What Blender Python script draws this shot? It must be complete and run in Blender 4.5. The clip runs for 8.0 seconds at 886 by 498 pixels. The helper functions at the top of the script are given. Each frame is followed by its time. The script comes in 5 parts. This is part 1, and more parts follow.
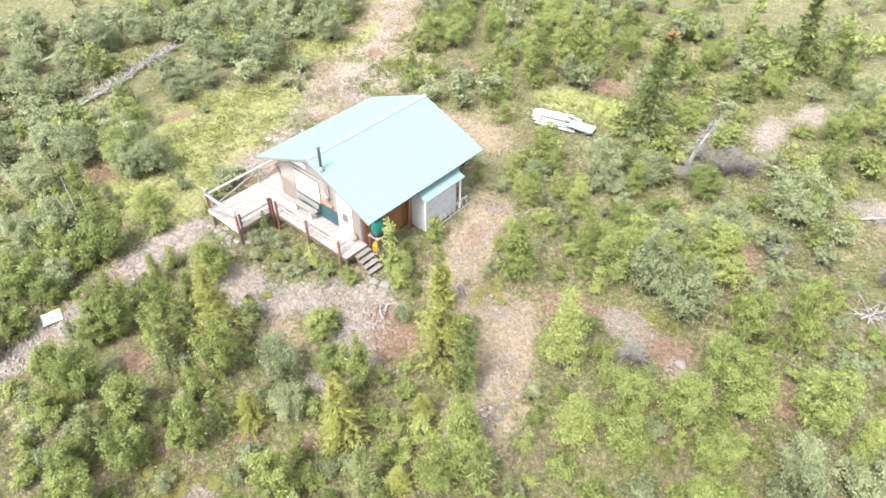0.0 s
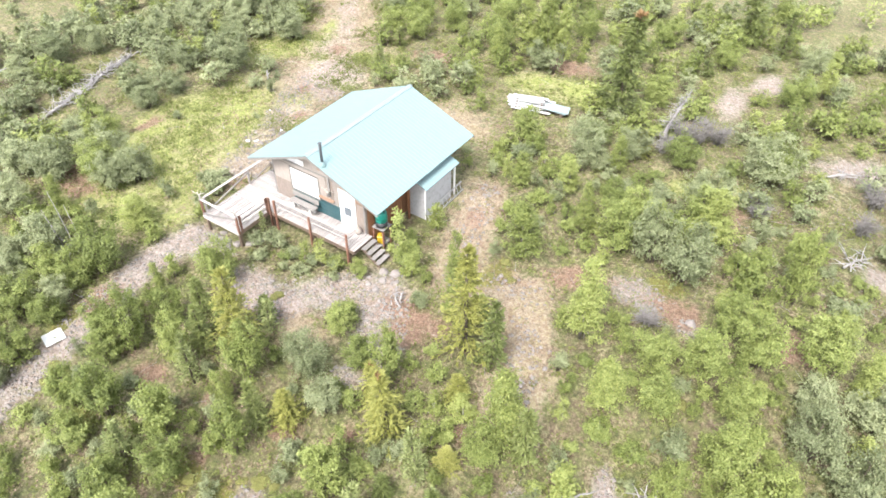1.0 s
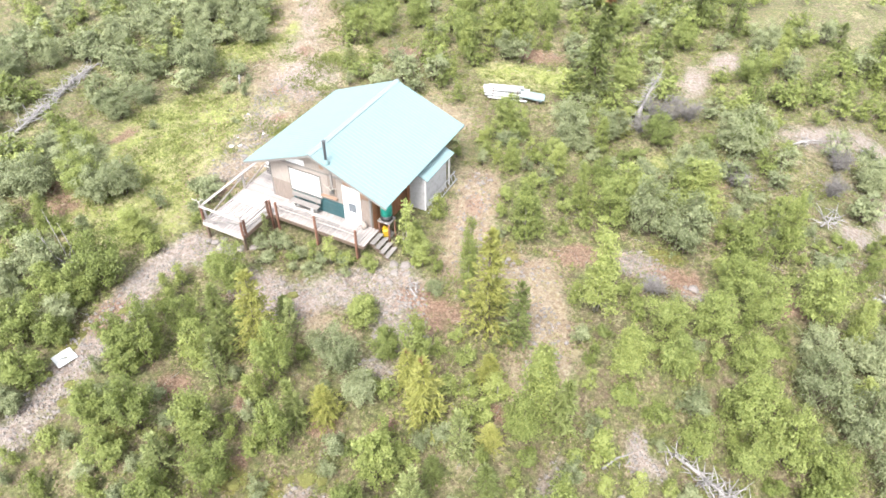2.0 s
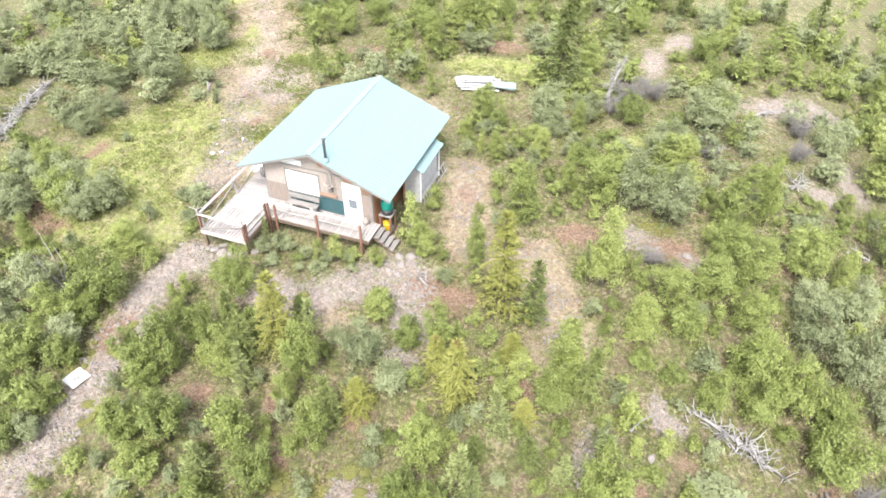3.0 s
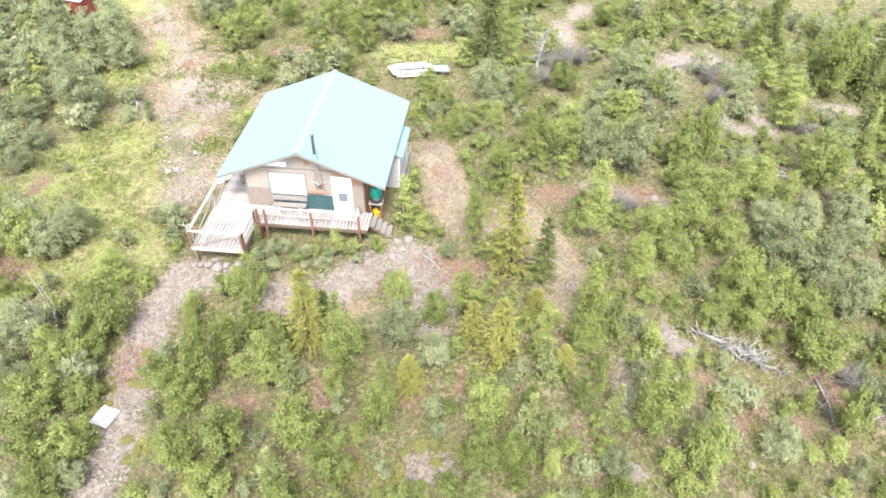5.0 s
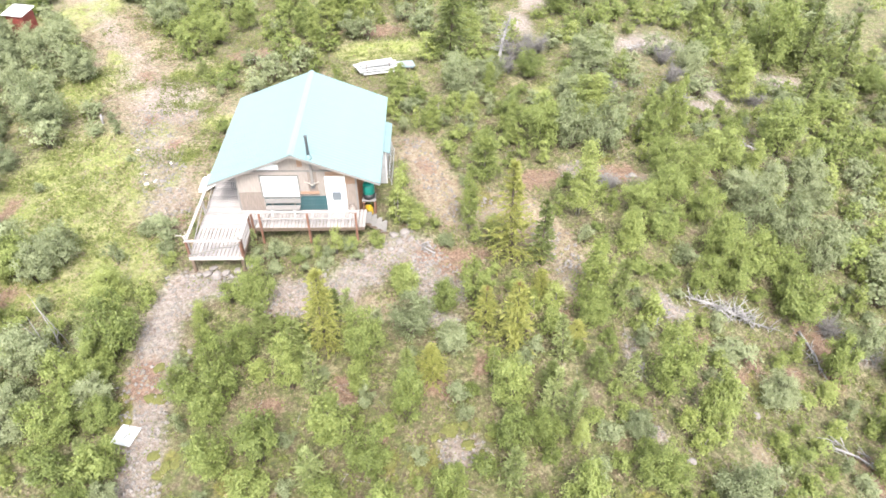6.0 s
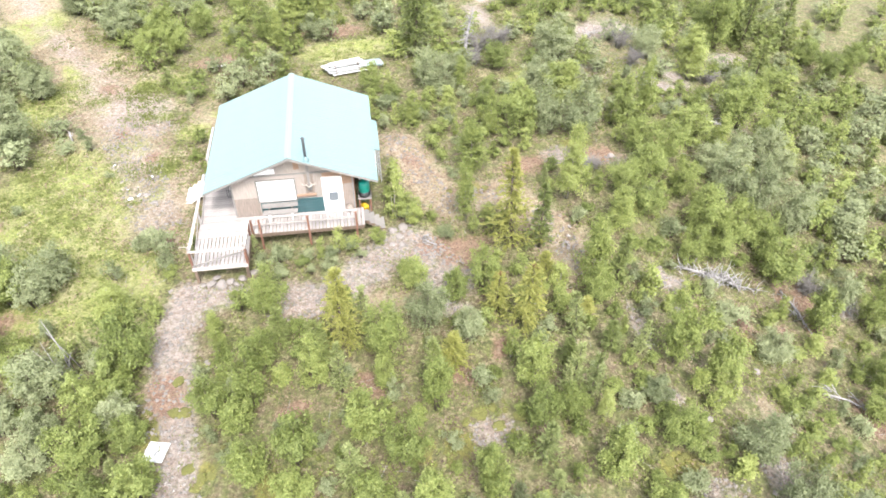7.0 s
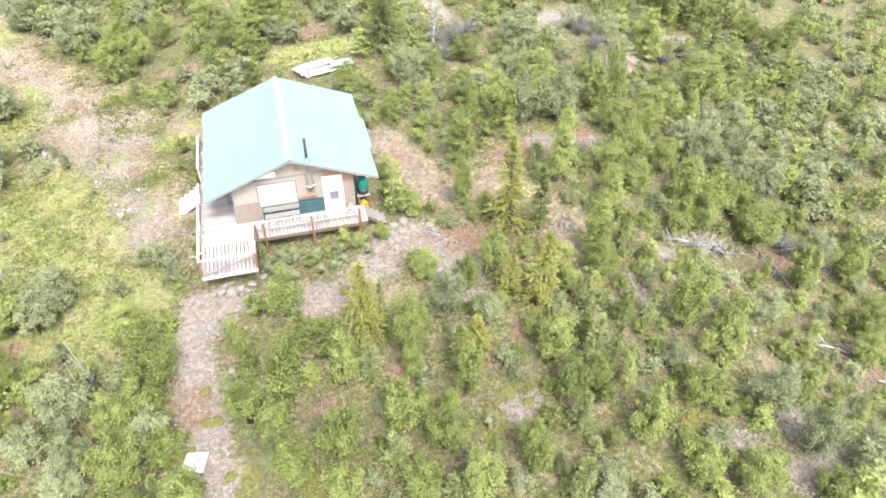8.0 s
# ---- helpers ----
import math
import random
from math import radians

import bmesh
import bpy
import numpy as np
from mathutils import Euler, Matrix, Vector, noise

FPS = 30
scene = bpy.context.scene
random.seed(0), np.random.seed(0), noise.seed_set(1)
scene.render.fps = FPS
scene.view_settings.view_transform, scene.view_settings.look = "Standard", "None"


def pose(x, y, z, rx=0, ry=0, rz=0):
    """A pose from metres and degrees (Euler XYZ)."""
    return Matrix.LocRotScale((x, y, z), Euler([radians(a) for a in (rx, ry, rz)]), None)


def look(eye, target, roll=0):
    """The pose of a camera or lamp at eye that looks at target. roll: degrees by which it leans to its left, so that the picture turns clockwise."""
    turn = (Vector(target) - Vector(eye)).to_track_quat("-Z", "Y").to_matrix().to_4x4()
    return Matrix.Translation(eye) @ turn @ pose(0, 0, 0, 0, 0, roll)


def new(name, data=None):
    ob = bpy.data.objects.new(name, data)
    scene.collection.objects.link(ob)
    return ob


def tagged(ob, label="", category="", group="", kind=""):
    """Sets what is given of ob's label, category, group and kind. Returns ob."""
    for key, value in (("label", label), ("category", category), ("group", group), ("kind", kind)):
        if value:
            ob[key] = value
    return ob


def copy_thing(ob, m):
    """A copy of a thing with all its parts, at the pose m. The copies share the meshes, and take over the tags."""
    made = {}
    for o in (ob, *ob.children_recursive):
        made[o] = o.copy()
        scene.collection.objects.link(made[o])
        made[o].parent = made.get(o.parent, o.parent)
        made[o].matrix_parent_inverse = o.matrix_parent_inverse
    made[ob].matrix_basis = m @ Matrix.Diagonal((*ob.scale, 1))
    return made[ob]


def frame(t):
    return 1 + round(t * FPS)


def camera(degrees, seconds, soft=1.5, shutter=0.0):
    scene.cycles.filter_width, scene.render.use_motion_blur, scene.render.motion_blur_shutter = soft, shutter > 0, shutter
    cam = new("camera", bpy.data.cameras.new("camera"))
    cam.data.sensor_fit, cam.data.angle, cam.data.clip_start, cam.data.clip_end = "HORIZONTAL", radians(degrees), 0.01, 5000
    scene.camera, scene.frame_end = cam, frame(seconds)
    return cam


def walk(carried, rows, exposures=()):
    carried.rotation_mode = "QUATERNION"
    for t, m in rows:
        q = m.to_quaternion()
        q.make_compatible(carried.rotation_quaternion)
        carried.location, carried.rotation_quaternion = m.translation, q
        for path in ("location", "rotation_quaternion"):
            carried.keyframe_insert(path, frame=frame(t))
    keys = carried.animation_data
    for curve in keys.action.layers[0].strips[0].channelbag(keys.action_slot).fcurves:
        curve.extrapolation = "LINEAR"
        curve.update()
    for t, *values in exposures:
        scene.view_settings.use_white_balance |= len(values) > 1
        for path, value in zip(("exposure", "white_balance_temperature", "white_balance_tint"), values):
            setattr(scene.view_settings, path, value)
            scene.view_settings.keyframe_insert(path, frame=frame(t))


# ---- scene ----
cam = camera(64.7, 8.0, soft=1.65)
PATH = [
    (0, (23.013, -16.268, 23.015), (22.0154, -15.1390, 21.6991), -0.00),
    (0.5, (21.909, -17.674, 22.921), (20.9878, -16.4854, 21.6024), 0.05),
    (1, (20.740, -19.019, 22.901), (19.8948, -17.7766, 21.5814), 0.10),
    (1.5, (19.513, -20.292, 22.918), (18.7451, -19.0017, 21.5974), 0.14),
    (2, (18.236, -21.485, 22.946), (17.5467, -20.1511, 21.6245), 0.18),
    (2.5, (16.913, -22.590, 22.969), (16.3064, -21.2167, 21.6476), 0.21),
    (3, (15.551, -23.599, 22.983), (15.0300, -22.1916, 21.6608), 0.23),
    (3.5, (14.155, -24.506, 22.987), (13.7216, -23.0703, 21.6645), 0.24),
    (4, (12.727, -25.308, 22.988), (12.3839, -23.8489, 21.6644), 0.25),
    (4.5, (11.269, -26.002, 22.994), (11.0183, -24.5248, 21.6685), 0.26),
    (5, (9.782, -26.585, 23.012), (9.6243, -25.0973, 21.6856), 0.25),
    (5.5, (8.265, -27.061, 23.052), (8.1997, -25.5675, 21.7230), 0.24),
    (6, (6.714, -27.431, 23.116), (6.7406, -25.9384, 21.7847), 0.22),
    (6.5, (5.125, -27.702, 23.203), (5.2417, -26.2157, 21.8691), 0.20),
    (7, (3.490, -27.881, 23.303), (3.6953, -26.4072, 21.9671), 0.17),
    (7.5, (1.799, -27.981, 23.398), (2.0922, -26.5240, 22.0598), 0.13),
    (8, (0.041, -28.016, 23.457), (0.4210, -26.5803, 22.1169), 0.09),
]
walk(cam, [(t, look(eye, target, roll)) for t, eye, target, roll in PATH])

# ---- light: a bright overcast sky with a weak, wide sun ----
SUN_AZ, SUN_EL = -82.0, 57.0
world = bpy.data.worlds.new("sky")
scene.world = world
world.use_nodes = True
wn, wl = world.node_tree.nodes, world.node_tree.links
sky = wn.new("ShaderNodeTexSky")
sky.sky_type, sky.sun_disc = "NISHITA", False
sky.sun_elevation, sky.sun_rotation = radians(SUN_EL), radians(90 - SUN_AZ)
sky.dust_density, sky.air_density = 3.0, 1.0
cloud = wn.new("ShaderNodeHueSaturation")
cloud.inputs["Saturation"].default_value = 0.30
wl.new(sky.outputs[0], cloud.inputs["Color"])
wl.new(cloud.outputs[0], wn["Background"].inputs["Color"])
wn["Background"].inputs["Strength"].default_value = 0.152
sun = new("sun", bpy.data.lights.new("sun", "SUN"))
sun.data.energy, sun.data.angle, sun.data.color = 1.5, radians(16), (1.0, 0.96, 0.9)
_d = Vector((math.cos(radians(SUN_AZ)) * math.cos(radians(SUN_EL)), math.sin(radians(SUN_AZ)) * math.cos(radians(SUN_EL)), math.sin(radians(SUN_EL))))
sun.matrix_world = look(_d * 80, (0, 0, 0))
scene.view_settings.exposure = 2.47


# ---- materials ----
def material(name):
    m = bpy.data.materials.new(name)
    m.use_nodes = True
    nt = m.node_tree
    return m, nt.nodes, nt.links, nt.nodes["Principled BSDF"]


def noise_fac(n, l, scale, detail=4.0, coord="Object", rough=0.6, stretch=(1, 1, 1)):
    tc = n.new("ShaderNodeTexCoord")
    mp = n.new("ShaderNodeMapping")
    mp.inputs["Scale"].default_value = stretch
    l.new(tc.outputs[coord], mp.inputs[0])
    t = n.new("ShaderNodeTexNoise")
    t.inputs["Scale"].default_value, t.inputs["Detail"].default_value, t.inputs["Roughness"].default_value = scale, detail, rough
    l.new(mp.outputs[0], t.inputs["Vector"])
    return t.outputs["Fac"]


def ramp(n, l, fac, stops):
    r = n.new("ShaderNodeValToRGB")
    els = r.color_ramp.elements
    while len(els) < len(stops):
        els.new(0.5)
    for e, (p, c) in zip(els, stops):
        e.position, e.color = p, (*c, 1)
    l.new(fac, r.inputs[0])
    return r.outputs[0]


def blend(n, l, fac, a, b, mode="MIX"):
    x = n.new("ShaderNodeMix")
    x.data_type, x.blend_type = "RGBA", mode
    for sock, v in ((x.inputs["Factor"], fac), (x.inputs["A"], a), (x.inputs["B"], b)):
        if isinstance(v, (int, float)):
            sock.default_value = v
        elif isinstance(v, tuple):
            sock.default_value = (*v, 1)
        else:
            l.new(v, sock)
    return x.outputs["Result"]


def bump(n, l, b, height, strength=0.3, distance=0.02):
    x = n.new("ShaderNodeBump")
    x.inputs["Strength"].default_value, x.inputs["Distance"].default_value = strength, distance
    l.new(height, x.inputs["Height"])
    l.new(x.outputs[0], b.inputs["Normal"])


def mth(n, l, op, a, b=0.0):
    x = n.new("ShaderNodeMath")
    x.operation = op
    for s, v in zip(x.inputs, (a, b)):
        if isinstance(v, (int, float)):
            s.default_value = v
        else:
            l.new(v, s)
    return x.outputs[0]


def wood(name, light, dark, rough=0.8, stain=None, along=0):
    """Boards: grain along local x (0), y (1) or z (2), tone by piece, blotchy wear."""
    m, n, l, b = material(name)
    st = [9.0, 9.0, 9.0]
    st[along] = 0.7
    grain = noise_fac(n, l, 4.0, 5.0, stretch=st)
    blot = noise_fac(n, l, 1.3, 3.0)
    c = ramp(n, l, grain, [(0.3, dark), (0.7, light)])
    c = blend(n, l, mth(n, l, "MULTIPLY", ramp(n, l, blot, [(0.45, (0, 0, 0)), (0.75, (1, 1, 1))]), 0.55), c, stain or dark)
    oi = n.new("ShaderNodeObjectInfo")
    hs = n.new("ShaderNodeHueSaturation")
    l.new(c, hs.inputs["Color"])
    l.new(mth(n, l, "MULTIPLY_ADD", oi.outputs["Random"], 0.35), hs.inputs["Value"])
    hs.inputs["Value"].links[0].from_node.inputs[2].default_value = 0.82
    l.new(hs.outputs[0], b.inputs["Base Color"])
    b.inputs["Roughness"].default_value = rough
    bump(n, l, b, grain, 0.35, 0.01)
    return m


def painted(name, colour, dirt=(0.35, 0.33, 0.3), amount=0.35, rough=0.5, metal=0.0, scale=2.0):
    m, n, l, b = material(name)
    f = noise_fac(n, l, scale, 6.0)
    g = noise_fac(n, l, scale * 9, 3.0)
    f2 = mth(n, l, "MULTIPLY", ramp(n, l, f, [(0.48, (0, 0, 0)), (0.8, (1, 1, 1))]), amount)
    c = blend(n, l, f2, colour, dirt)
    c = blend(n, l, mth(n, l, "MULTIPLY", g, 0.18), c, tuple(v * 0.6 for v in colour))
    l.new(c, b.inputs["Base Color"])
    b.inputs["Roughness"].default_value, b.inputs["Metallic"].default_value = rough, metal
    bump(n, l, b, g, 0.12, 0.004)
    return m


def foliage(name, stops, translucent=0.375, rough=0.55):
    """Leaves: colour by leaf and by plant, some light passing through."""
    m, n, l, b = material(name)
    geo = n.new("ShaderNodeNewGeometry")
    oi = n.new("ShaderNodeObjectInfo")
    big = ramp(n, l, noise_fac(n, l, 4.6, 2.0), [(0.34, (0, 0, 0)), (0.66, (1, 1, 1))])
    f = mth(n, l, "ADD", mth(n, l, "MULTIPLY", geo.outputs["Random Per Island"], 0.38), mth(n, l, "MULTIPLY", big, 0.19))
    f = mth(n, l, "ADD", f, mth(n, l, "MULTIPLY", oi.outputs["Random"], 0.34))
    c = ramp(n, l, f, stops)
    l.new(c, b.inputs["Base Color"])
    b.inputs["Roughness"].default_value = rough
    b.inputs["Specular IOR Level"].default_value = 0.28
    tr = n.new("ShaderNodeBsdfTranslucent")
    l.new(blend(n, l, 0.5, c, (0.14, 0.175, 0.03)), tr.inputs["Color"])
    mx = n.new("ShaderNodeMixShader")
    mx.inputs[0].default_value = translucent
    l.new(b.outputs[0], mx.inputs[1])
    l.new(tr.outputs[0], mx.inputs[2])
    l.new(mx.outputs[0], n["Material Output"].inputs["Surface"])
    return m


M_DECK = wood("weathered_deck_wood", (0.269, 0.250, 0.242), (0.173, 0.154, 0.146))
M_RAIL = wood("bleached_rail_wood", (0.301, 0.282, 0.269), (0.211, 0.189, 0.176))
M_POST = wood("brown_post_wood", (0.165, 0.080, 0.052), (0.092, 0.042, 0.028), along=0)
M_JOIST = wood("dark_joist_wood", (0.138, 0.101, 0.074), (0.069, 0.046, 0.032))
M_PLY = wood("weathered_plywood", (0.211, 0.173, 0.150), (0.128, 0.099, 0.083), along=2, stain=(0.173, 0.150, 0.138))
M_PLY_PALE = wood("pale_plywood", (0.256, 0.221, 0.198), (0.179, 0.150, 0.131), along=2, stain=(0.211, 0.195, 0.182))
M_PLY_WARM = wood("warm_plywood", (0.230, 0.150, 0.106), (0.147, 0.090, 0.058), along=0)
M_ORANGE = wood("orange_stained_wood", (0.211, 0.099, 0.045), (0.134, 0.054, 0.022), along=2)
M_GREYWOOD = wood("grey_board_wood", (0.175, 0.166, 0.157), (0.111, 0.101, 0.097))
M_OSB = painted("grey_painted_sheet", (0.32, 0.32, 0.325), (0.17, 0.16, 0.155), 0.7, 0.7, scale=4.0)
M_WHITE = painted("white_paint", (0.60, 0.61, 0.62), (0.36, 0.34, 0.31), 0.35)
M_BOARD = painted("dirty_white_sheet", (0.40, 0.41, 0.415), (0.16, 0.165, 0.17), 0.75, 0.6, scale=3.5)
M_WHITEWOOD = wood("white_painted_wood", (0.55, 0.55, 0.54), (0.42, 0.41, 0.39))
M_ROOF = painted("teal_roofing_metal", (0.114, 0.174, 0.182), (0.13, 0.188, 0.194), 0.5, 0.5, scale=0.9)
M_ROOFCAP = painted("pale_ridge_metal", (0.15, 0.19, 0.195), (0.13, 0.17, 0.175), 0.3, 0.5)
M_TEALWALL = painted("dark_teal_metal", (0.018, 0.056, 0.064), (0.051, 0.083, 0.090), 0.6, 0.5)
M_TEALTANK = painted("green_plastic", (0.006, 0.166, 0.128), (0.013, 0.102, 0.083), 0.4, 0.35)
M_BLACK = painted("black_plastic", (0.013, 0.014, 0.016), (0.045, 0.045, 0.045), 0.4, 0.5)
M_YELLOW = painted("yellow_plastic", (0.346, 0.230, 0.014), (0.207, 0.129, 0.014), 0.3, 0.4)
M_METAL = painted("galvanised_metal", (0.193, 0.198, 0.207), (0.092, 0.092, 0.097), 0.5, 0.4, 0.8)
M_PIPE = painted("sooty_pipe_metal", (0.102, 0.109, 0.122), (0.038, 0.038, 0.038), 0.6, 0.45, 0.6)
M_ALU = painted("aluminium", (0.332, 0.337, 0.346), (0.207, 0.207, 0.207), 0.4, 0.35, 0.5)
M_RED = painted("red_paint", (0.150, 0.031, 0.024), (0.115, 0.051, 0.045), 0.45, 0.6)
M_GLASS = painted("grey_window_glass", (0.102, 0.115, 0.128), (0.160, 0.166, 0.173), 0.3, 0.08)
M_BONE = painted("bone", (0.332, 0.314, 0.276), (0.230, 0.207, 0.175), 0.5, 0.7)
M_STONE = painted("pale_stone", (0.155, 0.138, 0.13), (0.09, 0.077, 0.072), 0.8, 0.9, scale=5.0)
M_PILE = wood("whitewashed_boards", (0.40, 0.41, 0.41), (0.27, 0.27, 0.27))
M_DEAD = wood("dead_grey_wood", (0.27, 0.26, 0.258), (0.135, 0.127, 0.125))
M_TWIG = wood("grey_brown_twigs", (0.17, 0.158, 0.152), (0.085, 0.077, 0.074))
M_BARK = wood("brown_bark", (0.101, 0.078, 0.060), (0.051, 0.037, 0.028), along=2)
M_BIRCH = wood("pale_birch_bark", (0.253, 0.235, 0.212), (0.147, 0.129, 0.115), along=2)
M_ALDER = foliage("alder_leaves", [(0.1, (0.058, 0.077, 0.021)), (0.5, (0.166, 0.197, 0.058)), (0.95, (0.275, 0.307, 0.108))])
M_WILLOW = foliage("willow_leaves", [(0.1, (0.08, 0.096, 0.05)), (0.5, (0.192, 0.214, 0.115)), (0.95, (0.265, 0.29, 0.165))])
M_BIRCHLEAF = foliage("birch_leaves", [(0.1, (0.075, 0.095, 0.025)), (0.5, (0.196, 0.226, 0.067)), (0.95, (0.315, 0.343, 0.128))])
M_FIR = foliage("yellow_green_needles", [(0.1, (0.128, 0.134, 0.032)), (0.5, (0.208, 0.211, 0.058)), (0.9, (0.275, 0.272, 0.093))], 0.35)
M_SPRUCE = foliage("green_needles", [(0.1, (0.06, 0.076, 0.024)), (0.5, (0.13, 0.153, 0.05)), (0.95, (0.215, 0.235, 0.09))], 0.3)
M_PALE = foliage("pale_new_needles", [(0.1, (0.085, 0.105, 0.04)), (0.5, (0.185, 0.213, 0.085)), (0.95, (0.3, 0.33, 0.145))], 0.3)
M_RUST = foliage("rust_dead_needles", [(0.1, (0.122, 0.070, 0.032)), (0.9, (0.211, 0.128, 0.058))], 0.1)
M_GRASS = foliage("low_herb_leaves", [(0.1, (0.06, 0.075, 0.018)), (0.5, (0.125, 0.14, 0.04)), (0.95, (0.22, 0.225, 0.09))])
M_DRY = foliage("dry_grass_and_leaves", [(0.1, (0.128, 0.083, 0.058)), (0.45, (0.211, 0.160, 0.115)), (0.9, (0.320, 0.275, 0.211))], 0.15)




def mossy(name):
    m, n, l, b = material(name)
    f = noise_fac(n, l, 14.0, 6.0, rough=0.75)
    l.new(ramp(n, l, f, [(0.35, (0.038, 0.040, 0.008)), (0.5, (0.077, 0.078, 0.018)), (0.68, (0.128, 0.122, 0.038))]), b.inputs["Base Color"])
    b.inputs["Roughness"].default_value = 0.95
    bump(n, l, b, f, 0.8, 0.03)
    return m


M_MOSS = mossy("moss")


# ---- the lie of the land and what covers it ----
def softplus(v, w):
    return w * np.logaddexp(0, v / w)


def land(x, y):
    """Height of the ground: a bench round the cabin, falling to the south and over a bank to the east."""
    edge = 14.2 + 8.5 * (1 - np.exp(-((y + 5) / np.where(y > -5, 7.0, 16.0)) ** 2))
    z = -0.12 * (softplus(-4 - y, 1.5) - softplus(-40 - y, 4)) - 0.36 * (softplus(x - edge, 0.8) - softplus(x - edge - 12, 2.0))
    return z + 0.3 * np.exp(-((x - 6) ** 2 + (y - 6) ** 2) / 16.0)


def blob(x, y, spots):
    """How far points lie inside the given ellipses (x, y, rx, ry, turn): 1 at a middle, 0 well outside."""
    best = np.zeros_like(x)
    for cx, cy, rx, ry, a in spots:
        c, s = math.cos(radians(a)), math.sin(radians(a))
        u, v = (x - cx) * c + (y - cy) * s, -(x - cx) * s + (y - cy) * c
        best = np.maximum(best, np.clip(1.45 - np.sqrt((u / rx) ** 2 + (v / ry) ** 2), 0, 1))
    return best


def strip(x, y, line, w):
    """The same for a strip of half width w along a line of points."""
    best = np.zeros_like(x)
    for (ax, ay), (bx, by) in zip(line[:-1], line[1:]):
        dx, dy = bx - ax, by - ay
        t = np.clip(((x - ax) * dx + (y - ay) * dy) / (dx * dx + dy * dy), 0, 1)
        best = np.maximum(best, np.clip(1.45 - np.hypot(x - ax - t * dx, y - ay - t * dy) / w, 0, 1))
    return best


TRACK = [(-30, 44), (-23, 33), (-18.6, 25), (-14, 18.5), (-11.5, 12), (-9.2, 7), (-7.4, 2)]
TRAIL = [(-5.0, -3.6), (-5.3, -6.0), (-5.3, -8.0), (-5.2, -10), (-4.7, -12.5), (-4.6, -15), (-5.6, -20)]
YARD = [(-0.5, -4.6), (1.6, -4.6), (3.8, -2.6), (5.2, -1.2), (6.4, -2.8), (7.2, -4.2)]
EAST = [(5.6, 7.5), (6.6, 4.2), (7.8, 1.2), (10.8, 2.2), (12.2, 0), (13.2, -2.2), (13.4, -4.0)]
SPOTS_GRAVEL = [(-4.0, -3.9, 1.6, 1.0, 0), (2.2, -4.2, 1.8, 1.0, 20), (22, 21.5, 2.8, 1.4, 30), (24.8, 23.4, 1.8, 1.0, -20), (26.5, 16.2, 1.1, 2.4, 10), (34, 22, 2.4, 1.1, 20), (15.2, 5.0, 1.5, 1.0, 0),
                (7.6, -12.4, 1.0, 0.8, 0), (19.3, -15.8, 1.2, 1.8, 20), (24.6, 13.2, 1.4, 0.9, 30), (13.6, 25, 1.0, 2.6, 10), (15, 29, 1.2, 1.8, -20), (18.0, -4.2, 0.5, 1.0, 25), (28.5, -5.0, 1.0, 0.8, 0), (-10.5, 13, 2.4, 3.4, 30)]
SPOTS_MEADOW = [(-12.6, 2.6, 3.6, 6.0, 0), (-9.2, -2.6, 2.6, 2.6, 0), (-12.4, -3.4, 2.4, 2.0, 0), (-16.5, 14.5, 1.6, 4.0, -25), (4.0, 20.5, 4.0, 1.4, 10), (15.8, 14.6, 2.4, 1.2, 20), (-21, 26, 2, 4, -25),
                (-9.9, 9.3, 0.8, 1.3, 20), (-7.6, 6.6, 0.6, 1.0, 0), (-12.6, 14.2, 0.7, 1.4, 35), (-9.0, 12.6, 0.9, 0.6, 0), (-6.4, 10.4, 1.2, 0.7, 0), (-10.4, 16.6, 0.8, 0.6, 0), (-15.8, 19.2, 0.5, 1.3, 30), (-7.8, 4.4, 0.4, 0.8, 0), (-4.4, 12.6, 1.2, 0.6, 10), (-8.2, 17.6, 1.0, 0.6, 0)]
SPOTS_LITTER_A = [(6.3, 5.2, 0.6, 1.0, 20), (-5.4, -9.0, 0.9, 1.3, 0), (17.2, 4.9, 1.3, 1.0, 0), (7.4, -2.4, 1.6, 1.0, -30), (21.8, 5.8, 1.6, 1.0, 0), (12.6, 4.3, 1.6, 0.9, 20), (16.5, 13.0, 1.6, 1.2, 0), (-13.6, -4.3, 1.6, 0.9, 0), (26.2, -4.6, 0.7, 1.7, -20), (2.2, 23.6, 2.6, 1.0, 0), (26.4, -11.2, 1.6, 0.6, 0), (-15.6, 1.8, 0.5, 1.2, 0), (6.6, -9.4, 0.8, 0.9, 0)]
SPOTS_LITTER_B = [(-6, 19.6, 2, 1, 15), (-10.9, 10.8, 0.5, 0.8, 10), (-8.6, 7.9, 0.5, 0.6, 0), (-12.8, 16.6, 0.6, 0.9, 30), (-15.2, -3.6, 1.0, 0.7, 0), (-6.6, 0.6, 0.5, 0.9, 0), (19.4, -5.8, 0.7, 0.4, 0), (21.8, -6.4, 0.5, 0.8, 0), (17.6, -8.0, 0.6, 0.5, 0), (24.0, -6.8, 0.5, 0.7, 0), (12.6, -5.8, 0.5, 0.4, 0), (8.8, -8.4, 0.4, 0.6, 0), (3.2, -9.9, 0.5, 0.4, 0)]
